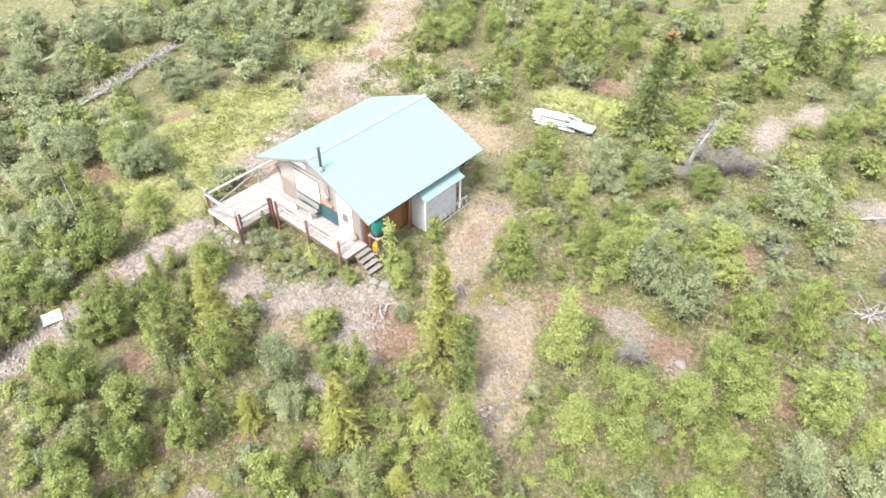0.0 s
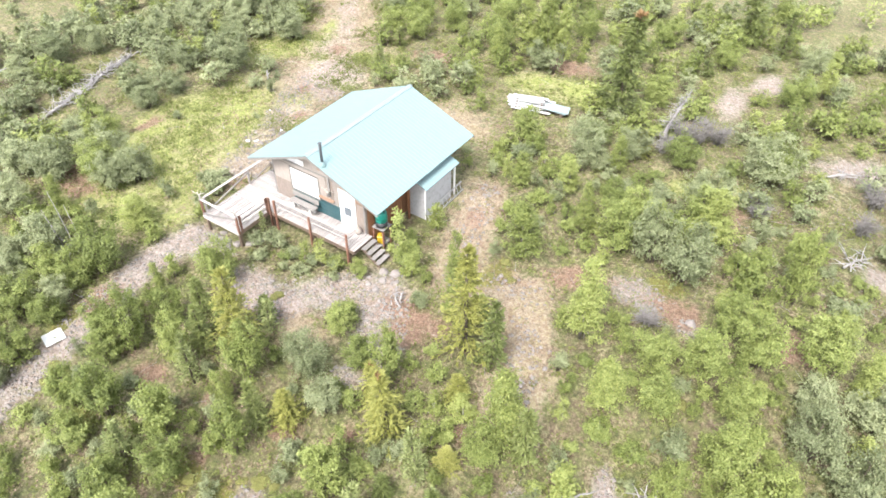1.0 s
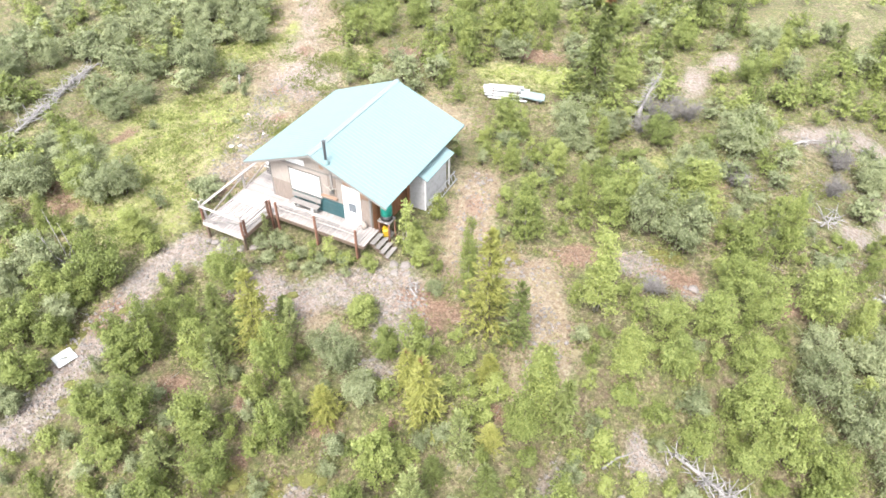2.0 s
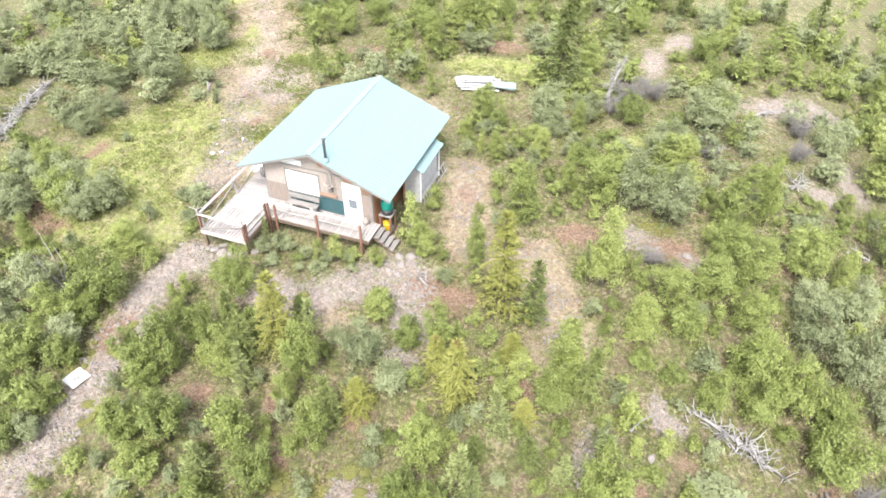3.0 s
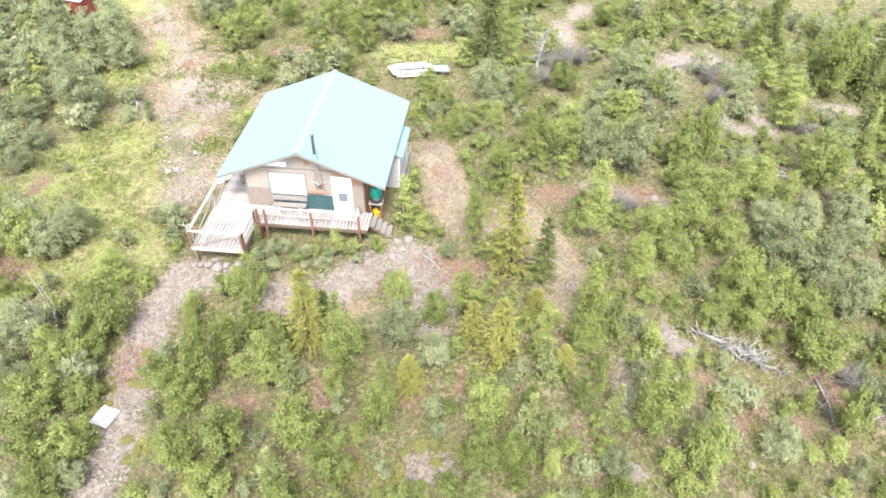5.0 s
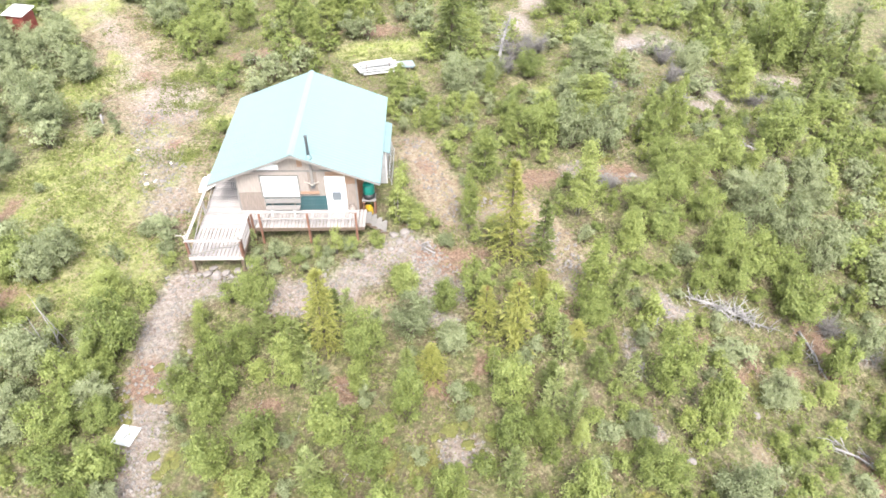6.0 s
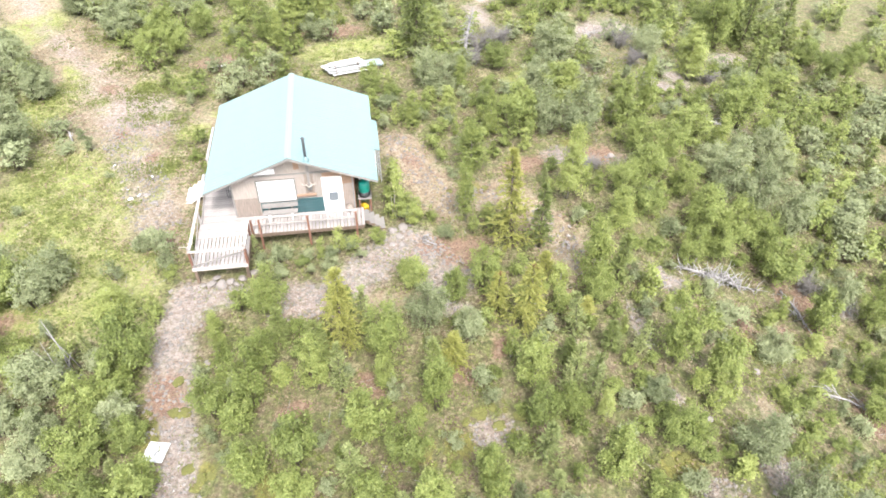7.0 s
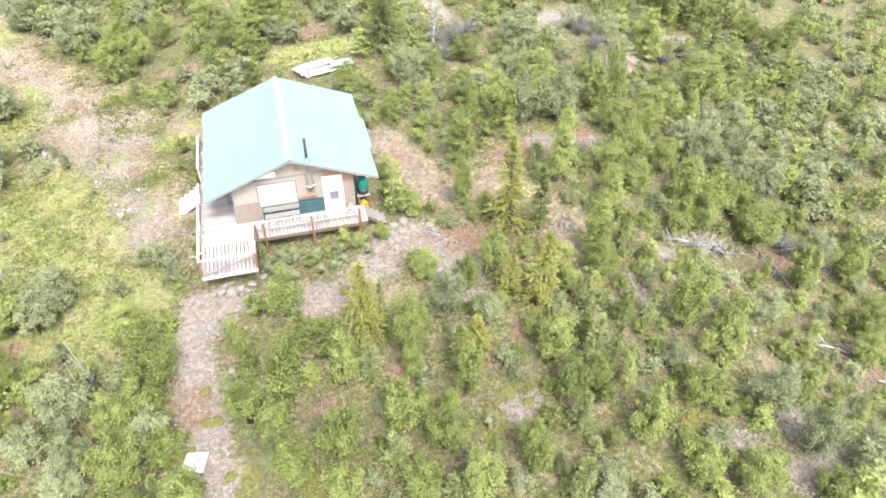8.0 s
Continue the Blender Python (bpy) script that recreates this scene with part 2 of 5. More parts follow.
SPOTS_SOIL = [(8.2, -1.9, 1.5, 0.7, 0), (-0.3, -10.4, 0.8, 0.7, 0), (21.1, -7.7, 1.1, 0.6, 20), (25.3, -4.3, 0.6, 1.1, -20), (26.0, -6.4, 0.7, 1.2, -20), (26.0, -12.3, 1.2, 0.8, 0), (2.9, -9.2, 0.6, 0.4, 0), (21.7, 5.3, 0.9, 0.6, 0), (17.1, 5.0, 0.6, 0.9, 0), (4.6, -11.9, 0.5, 0.4, 0)]
SPOTS_SAND = [(18.6, -4.4, 0.9, 0.6, 0), (7.1, -6.0, 0.9, 0.6, 0), (15.5, -7.6, 0.5, 1.5, 0), (18.1, -17.7, 1.5, 1.1, 0), (16.1, -15.7, 1.2, 0.5, 0), (18.1, 4.3, 0.9, 0.6, 0), (1.9, -5.4, 0.9, 0.6, 0), (15.5, -11.6, 0.6, 0.5, 0), (8.0, -12.2, 0.9, 0.7, 0), (33.3, 21.4, 2.0, 1.0, 20)]
SPOTS_MOSS = [(6.4, -12.6, 0.7, 0.8, 0), (14.8, -14.6, 0.9, 0.7, 0), (9.2, 2.4, 0.8, 1.2, 0), (-6.0, -10.6, 0.6, 0.9, 0), (-3.4, -12.6, 0.5, 0.5, 0), (16.4, 6.2, 1.2, 0.6, 0), (4.6, -12.6, 0.8, 0.7, 0), (-1.0, -13.4, 0.8, 0.8, 0), (18.2, 0.2, 0.9, 0.7, 0), (21.6, -8.2, 0.6, 1.2, 0)]


def cover(x, y):
    """Shares of gravel, straw, meadow, litter and moss at points of the plan."""
    gravel = np.maximum.reduce([0.68 * strip(x, y, TRACK[:4], 1.1), 0.62 * strip(x, y, TRACK[3:], 1.8), strip(x, y, TRAIL, 1.0), 0.9 * strip(x, y, YARD, 1.3), blob(x, y, SPOTS_GRAVEL), 0.85 * blob(x, y, SPOTS_SAND)])
    straw = np.maximum.reduce([0.95 * strip(x, y, EAST, 1.35), 0.66 * strip(x, y, TRACK, 3.4), 0.8 * blob(x, y, [(-2, 12, 6, 2.5, 10), (1.8, -5.2, 3.2, 1.0, 0), (20.2, -11.6, 0.5, 1.0, 0)])])
    return gravel, straw, blob(x, y, SPOTS_MEADOW), np.maximum(blob(x, y, SPOTS_LITTER_A + SPOTS_LITTER_B), blob(x, y, SPOTS_SOIL)), blob(x, y, SPOTS_MOSS)


def cabin_ground(x, y):
    """True under the cabin, its decks and stairs."""
    return ((x > -5.0) & (x < 4.6) & (y > -3.2) & (y < 8.6) & ~((x > -2.0) & (y < -1.1))) | ((x > -6.4) & (x < -4.7) & (y > 2.8) & (y < 4.7))


def sheet_axis(lo, hi, step, far):
    mid = np.arange(lo, hi + step / 2, step)
    grow = np.cumsum(step * 1.22 ** np.arange(1, 40))
    grow = grow[grow < far]
    return np.concatenate([lo - grow[::-1], mid, hi + grow])


def make_ground():
    xs, ys = sheet_axis(-26, 36, 0.38, 1500), sheet_axis(-20, 32, 0.38, 1500)
    X, Y = np.meshgrid(xs, ys)
    Z = land(X, Y)
    near = (np.abs(X) < 70) & (np.abs(Y) < 70)
    flat = cabin_ground(X, Y)
    rough = np.array([noise.noise((a * 0.55, b * 0.55, 0)) * 0.16 + noise.noise((a * 1.7, b * 1.7, 5)) * 0.05 if k else 0.0 for a, b, k in zip(X.ravel(), Y.ravel(), near.ravel())]).reshape(X.shape)
    g, s, me, li, mo = cover(X, Y)
    Z = Z + rough * np.where(flat, 0.3, 1 - 0.6 * np.clip(g, 0, 1))
    ny, nx = X.shape
    idx = np.arange(nx * ny).reshape(ny, nx)
    faces = np.stack([idx[:-1, :-1], idx[:-1, 1:], idx[1:, 1:], idx[1:, :-1]], -1).reshape(-1, 4)
    me_ = bpy.data.meshes.new("ground")
    me_.from_pydata(np.stack([X, Y, Z], -1).reshape(-1, 3).tolist(), [], faces.tolist())
    me_.polygons.foreach_set("use_smooth", [True] * len(me_.polygons))
    for key, v in (("gravel", g), ("straw", s), ("meadow", me), ("litter", li), ("moss", mo)):
        me_.attributes.new(key, "FLOAT", "POINT").data.foreach_set("value", v.ravel().astype(np.float32))
    ob = new("ground", me_)
    m, n, l, b = material("forest_floor")
    fine, mid, wide = noise_fac(n, l, 5.0, 9.0, rough=0.86), noise_fac(n, l, 1.6, 6.0, rough=0.7), noise_fac(n, l, 0.45, 4.0)
    fine = mth(n, l, "ADD", mth(n, l, "MULTIPLY", mth(n, l, "SUBTRACT", fine, 0.5), 2.0), 0.5)
    tc = n.new("ShaderNodeTexCoord")
    vor = n.new("ShaderNodeTexVoronoi")
    vor.inputs["Scale"].default_value = 9.0
    l.new(tc.outputs["Object"], vor.inputs["Vector"])
    vor2 = n.new("ShaderNodeTexVoronoi")
    vor2.inputs["Scale"].default_value = 26.0
    l.new(tc.outputs["Object"], vor2.inputs["Vector"])
    grit = n.new("ShaderNodeSeparateColor")
    l.new(vor.outputs["Color"], grit.inputs[0])
    grit2 = n.new("ShaderNodeSeparateColor")
    l.new(vor2.outputs["Color"], grit2.inputs[0])

    wob = mth(n, l, "ADD", mth(n, l, "MULTIPLY", mth(n, l, "SUBTRACT", mid, 0.5), 1.5), mth(n, l, "MULTIPLY", mth(n, l, "SUBTRACT", wide, 0.5), 1.3))
    wob = mth(n, l, "ADD", wob, mth(n, l, "MULTIPLY", mth(n, l, "SUBTRACT", fine, 0.5), 0.8))

    def share(key, lo, hi, most=1.0):
        at = n.new("ShaderNodeAttribute")
        at.attribute_name = key
        return ramp(n, l, mth(n, l, "ADD", at.outputs["Fac"], wob), [(lo, (0, 0, 0)), (hi, (most, most, most))])

    green = ramp(n, l, fine, [(0.28, (0.035, 0.042, 0.012)), (0.5, (0.085, 0.095, 0.028)), (0.74, (0.16, 0.162, 0.065))])
    earth = ramp(n, l, fine, [(0.26, (0.045, 0.026, 0.018)), (0.5, (0.125, 0.085, 0.062)), (0.76, (0.245, 0.195, 0.155))])
    base = blend(n, l, ramp(n, l, mid, [(0.42, (0, 0, 0)), (0.66, (1, 1, 1))]), green, earth)
    straw_c = ramp(n, l, fine, [(0.26, (0.132, 0.093, 0.065)), (0.48, (0.244, 0.194, 0.141)), (0.75, (0.332, 0.290, 0.224))])
    patchy = mth(n, l, "ADD", mth(n, l, "MULTIPLY", wide, 0.6), mth(n, l, "MULTIPLY", mid, 0.4))
    meadow_c = blend(n, l, ramp(n, l, patchy, [(0.465, (0, 0, 0)), (0.60, (0.45, 0.45, 0.45))]), ramp(n, l, fine, [(0.25, (0.085, 0.106, 0.02)), (0.5, (0.176, 0.198, 0.052)), (0.78, (0.258, 0.272, 0.10))]), straw_c)
    gravel_c = blend(n, l, 0.14, ramp(n, l, fine, [(0.25, (0.143, 0.106, 0.095)), (0.5, (0.244, 0.202, 0.189)), (0.75, (0.340, 0.303, 0.290))]), ramp(n, l, grit2.outputs[0], [(0.0, (0.147, 0.112, 0.099)), (0.7, (0.260, 0.224, 0.214)), (1.0, (0.407, 0.386, 0.383))]))
    litter_c = blend(n, l, 0.3, ramp(n, l, fine, [(0.28, (0.06, 0.03, 0.02)), (0.5, (0.15, 0.087, 0.06)), (0.74, (0.29, 0.20, 0.15))]), ramp(n, l, grit2.outputs[0], [(0.0, (0.09, 0.04, 0.025)), (0.7, (0.19, 0.115, 0.08)), (1.0, (0.31, 0.25, 0.2))]))
    moss_c = ramp(n, l, fine, [(0.3, (0.074, 0.072, 0.015)), (0.7, (0.171, 0.160, 0.035))])
    crumb = noise_fac(n, l, 3.2, 8.0, rough=0.9)
    crumbs = ramp(n, l, mth(n, l, "ADD", mth(n, l, "MULTIPLY", crumb, 0.65), mth(n, l, "MULTIPLY", mid, 0.35)), [(0.48, (0, 0, 0)), (0.57, (0.8, 0.8, 0.8))])
    straw_c = blend(n, l, crumbs, straw_c, litter_c)
    gravel_c = blend(n, l, mth(n, l, "MULTIPLY", crumbs, 0.75), gravel_c, earth)
    c = blend(n, l, share("straw", 0.2, 0.75, 0.9), base, straw_c)
    c = blend(n, l, share("meadow", 0.05, 0.55, 0.95), c, meadow_c)
    c = blend(n, l, share("gravel", 0.35, 0.95, 0.85), c, gravel_c)
    c = blend(n, l, share("litter", 0.3, 0.85, 0.9), c, litter_c)
    c = blend(n, l, share("moss", 0.45, 0.75, 0.9), c, moss_c)
    l.new(c, b.inputs["Base Color"])
    b.inputs["Roughness"].default_value = 0.95
    bump(n, l, b, mth(n, l, "ADD", fine, mth(n, l, "MULTIPLY", vor.outputs["Distance"], 0.18)), 0.9, 0.09)
    me_.materials.append(m)
    return tagged(ob, "uneven ground of pinkish gravel, dry straw, leaf litter and yellow-green moss", "ground", kind="structure")


# ---- building blocks ----
_boxes = {}


def box_mesh(sx, sy, sz, mat, edge=0.006):
    """A box with softened edges, centred; alike boxes share one mesh."""
    key = (round(sx, 3), round(sy, 3), round(sz, 3), mat.name, edge)
    if key not in _boxes:
        bm = bmesh.new()
        bmesh.ops.create_cube(bm, size=1)
        bmesh.ops.scale(bm, vec=(sx, sy, sz), verts=bm.verts)
        if edge:
            bmesh.ops.bevel(bm, geom=bm.edges[:], offset=min(edge, min(sx, sy, sz) * 0.3), segments=1, affect="EDGES")
        me = bpy.data.meshes.new("box")
        bm.to_mesh(me)
        bm.free()
        me.materials.append(mat)
        _boxes[key] = me
    return _boxes[key]


def thing(name, x, y, z, turn=0.0, label="", category="", group="", kind=""):
    ob = new(name)
    ob.matrix_world = pose(x, y, z, 0, 0, turn)
    ob.empty_display_size = 0.1
    return tagged(ob, label, category, group, kind)


def put(name, mesh, parent, m, label=""):
    """A mesh as a part of parent, at the pose m in the parent's own space."""
    ob = new(name, mesh)
    ob.parent = parent
    ob.matrix_basis = m
    return tagged(ob, label)


def box(name, parent, mat, centre, size, rot=(0, 0, 0), label="", edge=0.006):
    return put(name, box_mesh(*size, mat, edge), parent, pose(*centre, *rot), label)


def beam(name, parent, mat, p, q, w, t, label="", up=(0, 0, 1)):
    """A straight board from p to q, w wide and t thick (t along up)."""
    p, q = Vector(p), Vector(q)
    d = q - p
    x = d.normalized()
    u = Vector(up)
    if abs(x.dot(u)) > 0.98:
        u = Vector((0, 1, 0))
    y = u.cross(x).normalized()
    z = x.cross(y)
    m = Matrix((x, y, z)).transposed().to_4x4()
    m.translation = (p + q) / 2
    return put(name, box_mesh(round(d.length, 2), w, t, mat), parent, m, label)


def raw_mesh(name, verts, faces, mats, smooth=False):
    me = bpy.data.meshes.new(name)
    me.from_pydata([tuple(v) for v in verts], [], faces)
    for m in mats if isinstance(mats, (list, tuple)) else [mats]:
        me.materials.append(m)
    if smooth:
        me.polygons.foreach_set("use_smooth", [True] * len(me.polygons))
    return me


def tube_data(points, radii, sides=6):
    """Vertices and faces of a tapered tube through points."""
    v, f = [], []
    pts = [Vector(p) for p in points]
    for i, p in enumerate(pts):
        d = (pts[min(i + 1, len(pts) - 1)] - pts[max(i - 1, 0)]).normalized()
        a = d.cross(Vector((0.31, 0.9, 0.2))).normalized()
        b_ = d.cross(a)
        for k in range(sides):
            w = 2 * math.pi * k / sides
            v.append(p + radii[i] * (math.cos(w) * a + math.sin(w) * b_))
    for i in range(len(pts) - 1):
        for k in range(sides):
            f.append((i * sides + k, i * sides + (k + 1) % sides, (i + 1) * sides + (k + 1) % sides, (i + 1) * sides + k))
    f.append(tuple(range(sides))[::-1])
    f.append(tuple((len(pts) - 1) * sides + k for k in range(sides)))
    return v, f


def join_data(parts):
    v, f = [], []
    for pv, pf in parts:
        o = len(v)
        v += list(pv)
        f += [tuple(i + o for i in face) for face in pf]
    return v, f


def tube(name, parent, mat, points, radii, sides=8, label=""):
    return put(name, raw_mesh(name, *tube_data(points, radii, sides), mat, True), parent, Matrix(), label)


def lathe_mesh(name, profile, mat, sides=20):
    """A turned shape from (radius, height) pairs."""
    v, f = [], []
    for r, z in profile:
        v += [(r * math.cos(2 * math.pi * k / sides), r * math.sin(2 * math.pi * k / sides), z) for k in range(sides)]
    for i in range(len(profile) - 1):
        f += [(i * sides + k, i * sides + (k + 1) % sides, (i + 1) * sides + (k + 1) % sides, (i + 1) * sides + k) for k in range(sides)]
    f += [tuple(range(sides))[::-1], tuple((len(profile) - 1) * sides + k for k in range(sides))]
    return raw_mesh(name, v, f, mat, True)


# ---- plants ----
def leaves(rng, centres, lean, size, up=0.6):
    """Pointed leaves at centres; lean: the way each tends to face."""
    n = len(centres)
    nor = rng.normal(size=(n, 3)) * 0.55 + lean + np.array([0, 0, up])
    nor /= np.linalg.norm(nor, axis=1)[:, None]
    t = np.cross(nor, rng.normal(size=(n, 3)))
    t /= np.linalg.norm(t, axis=1)[:, None]
    b = np.cross(nor, t)
    s = (size * rng.uniform(0.7, 1.3, n))[:, None]
    v = np.stack([centres + t * s * 0.6, centres - t * s * 0.4 + b * s * 0.42, centres - t * s * 0.4 - b * s * 0.42], 1).reshape(-1, 3)
    return v, np.arange(3 * n).reshape(n, 3)


def shrub_points(rng, h, r, branches, clumps, per, low, spread, pointed):
    """Leaf places in sprays along branches that rise off several upright leaders, each with a pointed top."""
    m = 3 if pointed else max(4, int(round(4.2 * r + 1.5)))
    lead_a = np.arange(m) * 2.39996 + rng.uniform(0, 6.28)
    lead_d = r * (0.12 + 0.50 * np.sqrt((np.arange(m) + 0.2) / m)) * rng.uniform(0.75, 1.15, m)
    lead_h = h * rng.uniform(0.66, 0.98, m) * (1.0 - 0.22 * lead_d / r)
    lead_d[0], lead_h[0] = 0.06 * r, h
    if pointed:
        lead_d *= 0.55
        lead_h[1:] *= 0.72
    tips = np.stack([lead_d * np.cos(lead_a), lead_d * np.sin(lead_a), lead_h], 1)
    foot = np.stack([np.cos(lead_a), np.sin(lead_a), np.zeros(m)], 1) * 0.06 * r
    share = lead_h * (1.6 if pointed else 1.0) ** (np.arange(m) == 0)
    own = rng.choice(m, branches, p=share / share.sum())
    v = rng.uniform(0.10, 1.0, branches) ** 0.9
    root = foot[own] + (tips - foot)[own] * np.stack([v ** 1.2, v ** 1.2, v], 1)
    ang = rng.uniform(0, 6.283, branches)
    away = np.stack([np.cos(lead_a[own]), np.sin(lead_a[own])], 1) * (lead_d[own] / r)[:, None]
    reach = r * (0.62 if pointed else 0.56) * (1.03 - v) ** 0.62 * rng.uniform(0.6, 1.15, branches) + 0.05
    d = np.stack([np.cos(ang), np.sin(ang)], 1) + away * 1.1
    d /= np.linalg.norm(d, axis=1)[:, None]
    end = root + np.stack([d[:, 0] * reach, d[:, 1] * reach, reach * rng.uniform(0.15, 0.75, branches)], 1)
    pick = np.repeat(np.arange(branches), clumps)
    u = rng.uniform(0.15, 1.0, branches * clumps)[:, None] ** 0.7
    c = root[pick] + (end - root)[pick] * u + rng.normal(size=(branches * clumps, 3)) * 0.045 * r
    c[:, 2] = np.maximum(c[:, 2], low * rng.uniform(0.3, 1.0, len(c)))
    o = np.concatenate([d[pick] * 0.75, (0.25 + 0.5 * v[pick])[:, None]], 1) + rng.normal(size=c.shape) * 0.22
    p = np.repeat(c, per, 0) + rng.normal(size=(len(c) * per, 3)) * spread * np.array([1, 1, 0.7])
    return p, np.repeat(o, per, 0), list(zip(foot, tips)), list(zip(root, end))


def shrub(name, seed, h, r, branches, clumps, per, size, leafmat, barkmat, label, category, low=0.15, spread=0.075, pointed=False, stem=0.018):
    """A many-stemmed leafy shrub or young tree, its foot at the origin."""
    rng = np.random.default_rng(seed)
    p, out, leaders, limbs = shrub_points(rng, h, r, branches, clumps, per, low, spread, pointed)
    p[:, 2] = np.maximum(p[:, 2], 0.04)
    v, f = leaves(rng, p, out, size, 0.55)
    ob = thing(name, 0, 0, 0, 0, label, category)
    stems = []
    for b0, tip in leaders:
        path = [b0 + (tip - b0) * np.array([q ** 1.2, q ** 1.2, q]) for q in (0.0, 0.4, 0.96)]
        path[0][2] = -0.12
        stems.append(tube_data(path, [stem * 1.6, stem, stem * 0.2], 4))
    for b0, tip in limbs[::4]:
        stems.append(tube_data([b0, tip], [stem * 0.5, stem * 0.12], 3))
    tagged(put("trunk", raw_mesh("trunk", *join_data(stems), barkmat, True), ob, Matrix()), kind="stuff")
    put("crown", raw_mesh("crown", v, f.tolist(), leafmat), ob, Matrix())
    return ob


def blades(rng, base, way, length, width):
    """Narrow needle sprays that start at base and point along way."""
    n = len(base)
    way = way / (np.linalg.norm(way, axis=1)[:, None] + 1e-6)
    side = np.cross(way, rng.normal(size=(n, 3)) * 0.5 + np.array([0, 0, 1.0]))
    side /= np.linalg.norm(side, axis=1)[:, None] + 1e-6
    ln = (length * rng.uniform(0.65, 1.3, n))[:, None]
    v = np.stack([base, base + way * ln * 0.45 + side * width, base + way * ln, base + way * ln * 0.45 - side * width], 1).reshape(-1, 3)
    return v, np.arange(4 * n).reshape(n, 4)


def conifer(name, seed, h, r, mat, label, tiers=18, per=10, spray=12, size=0.20, droop=0.25, bare=0.10, dead_top=0.0, category="spruce"):
    """A narrow conifer: whorls of drooping boughs with needle sprays round a straight trunk."""
    rng = np.random.default_rng(seed)
    ob = thing(name, 0, 0, 0, 0, label, category)
    wood_parts = [tube_data([(0, 0, -0.15), (0.02, 0.01, h * 0.4), (0, 0, h * 0.75), (0, 0, h)], [0.018 * h + 0.01, 0.013 * h + 0.008, 0.008 * h, 0.004], 6)]
    live, dead = ([], []), ([], [])
    for i in range(tiers):
        u = min(max(bare + (1 - bare) * (i + rng.uniform(-0.3, 0.3)) / tiers, bare), 0.97)
        reach = r * (1 - u) ** 0.8 * rng.uniform(0.75, 1.15) + 0.06
        for k in range(max(5, int(per * (1 - 0.35 * u)))):
            a = rng.uniform(0, 2 * math.pi)
            rr = reach * rng.uniform(0.6, 1.15)
            root = np.array([0, 0, h * u])
            tip = np.array([rr * math.cos(a), rr * math.sin(a), h * u - droop * rr + 0.10 * u])
            if rng.uniform() < 0.4:
                wood_parts.append(tube_data([root, tip], [0.012, 0.003], 3))
            t = rng.uniform(0.05, 0.95, spray)[:, None]
            q = root + (tip - root) * t
            d = (tip - root) / (rr + 0.05)
            fan = rng.normal(size=(spray, 3)) * np.array([0.55, 0.55, 0.3]) + d + np.array([0, 0, 0.12])
            for store, value in zip(dead if u > 1 - dead_top else live, (q, fan)):
                store.append(value)
    top = np.stack([np.zeros(16), np.zeros(16), h * rng.uniform(0.9, 1.0, 16)], 1)
    for store, value in zip(dead if dead_top else live, (top, rng.normal(size=(16, 3)) * 0.35 + np.array([0, 0, 0.8]))):
        store.append(value)
    put("trunk", raw_mesh("trunk", *join_data(wood_parts), M_BARK, True), ob, Matrix())
    v, f = blades(rng, np.concatenate(live[0]), np.concatenate(live[1]), size, size * 0.15)
    put("crown", raw_mesh("crown", v, f.tolist(), mat), ob, Matrix())
    if dead_top:
        v, f = blades(rng, np.concatenate(dead[0]), np.concatenate(dead[1]), size, size * 0.15)
        put("dead_top", raw_mesh("dead_top", v, f.tolist(), M_RUST), ob, Matrix(), "rust-brown dead needles")
    return ob


_home = {}


def plant(kinds, key, x, y, top=None, h=None, r=None, wide=1.0, turn=None, label="", group=""):
    """Place a copy of one of the kinds under key; top: height of its tip above the datum, or h above the ground; r: its crown's radius."""
    ob, h0, r0 = kinds[key][_home.setdefault(("n", key), 0) % len(kinds[key])]
    _home[("n", key)] += 1
    g = float(land(np.array(x), np.array(y)))
    s = (h if h is not None else top + 0.15 - g) / h0
    w = r / r0 if r else wide * (0.6 * s + 0.5)
    a = turn if turn is not None else random.uniform(0, 360)
    m = pose(x, y, g, random.uniform(-4, 4), random.uniform(-4, 4), a) @ Matrix.Diagonal((w, w * random.uniform(0.9, 1.1), s, 1))
    if ob.name not in _home:
        _home[ob.name] = True
        ob.matrix_basis = m
        made = ob
    else:
        made = copy_thing(ob, Matrix())
        made.matrix_basis = m
    return tagged(made, label, group=group)


# ---- the ground ----
make_ground()

# ---- the cabin ----
RIDGE, EAVE, XL, XR, YB = 4.61, 2.93, -4.24, 4.15, 8.28
WL, WR, WF, WB, FLOOR = -3.03, 2.95, 0.53, 7.75, 0.95


def roof_z(x):
    return RIDGE - (RIDGE - EAVE) * (x / XL if x < 0 else x / XR)


def gable_mesh(name, x0, x1, z0, thick, mat, drop=0.07):
    """A wall slab across the gable from x0 to x1, its top under the roof."""
    xs = [x0] + ([0.0] if x0 < 0 < x1 else []) + [x1]
    v, f = [], []
    for y in (0, thick):
        v += [(x, y, z0) for x in xs] + [(x, y, roof_z(x) - drop) for x in xs]
    n = len(xs)
    for i in range(n - 1):
        f += [(i, i + 1, n + i + 1, n + i), (2 * n + i + 1, 2 * n + i, 3 * n + i, 3 * n + i + 1), (n + i, n + i + 1, 3 * n + i + 1, 3 * n + i), (i + 1, i, 2 * n + i, 2 * n + i + 1)]
    f += [(0, n, 3 * n, 2 * n), (n - 1, 3 * n - 1, 4 * n - 1, 2 * n - 1)]
    return raw_mesh(name, v, f, mat)


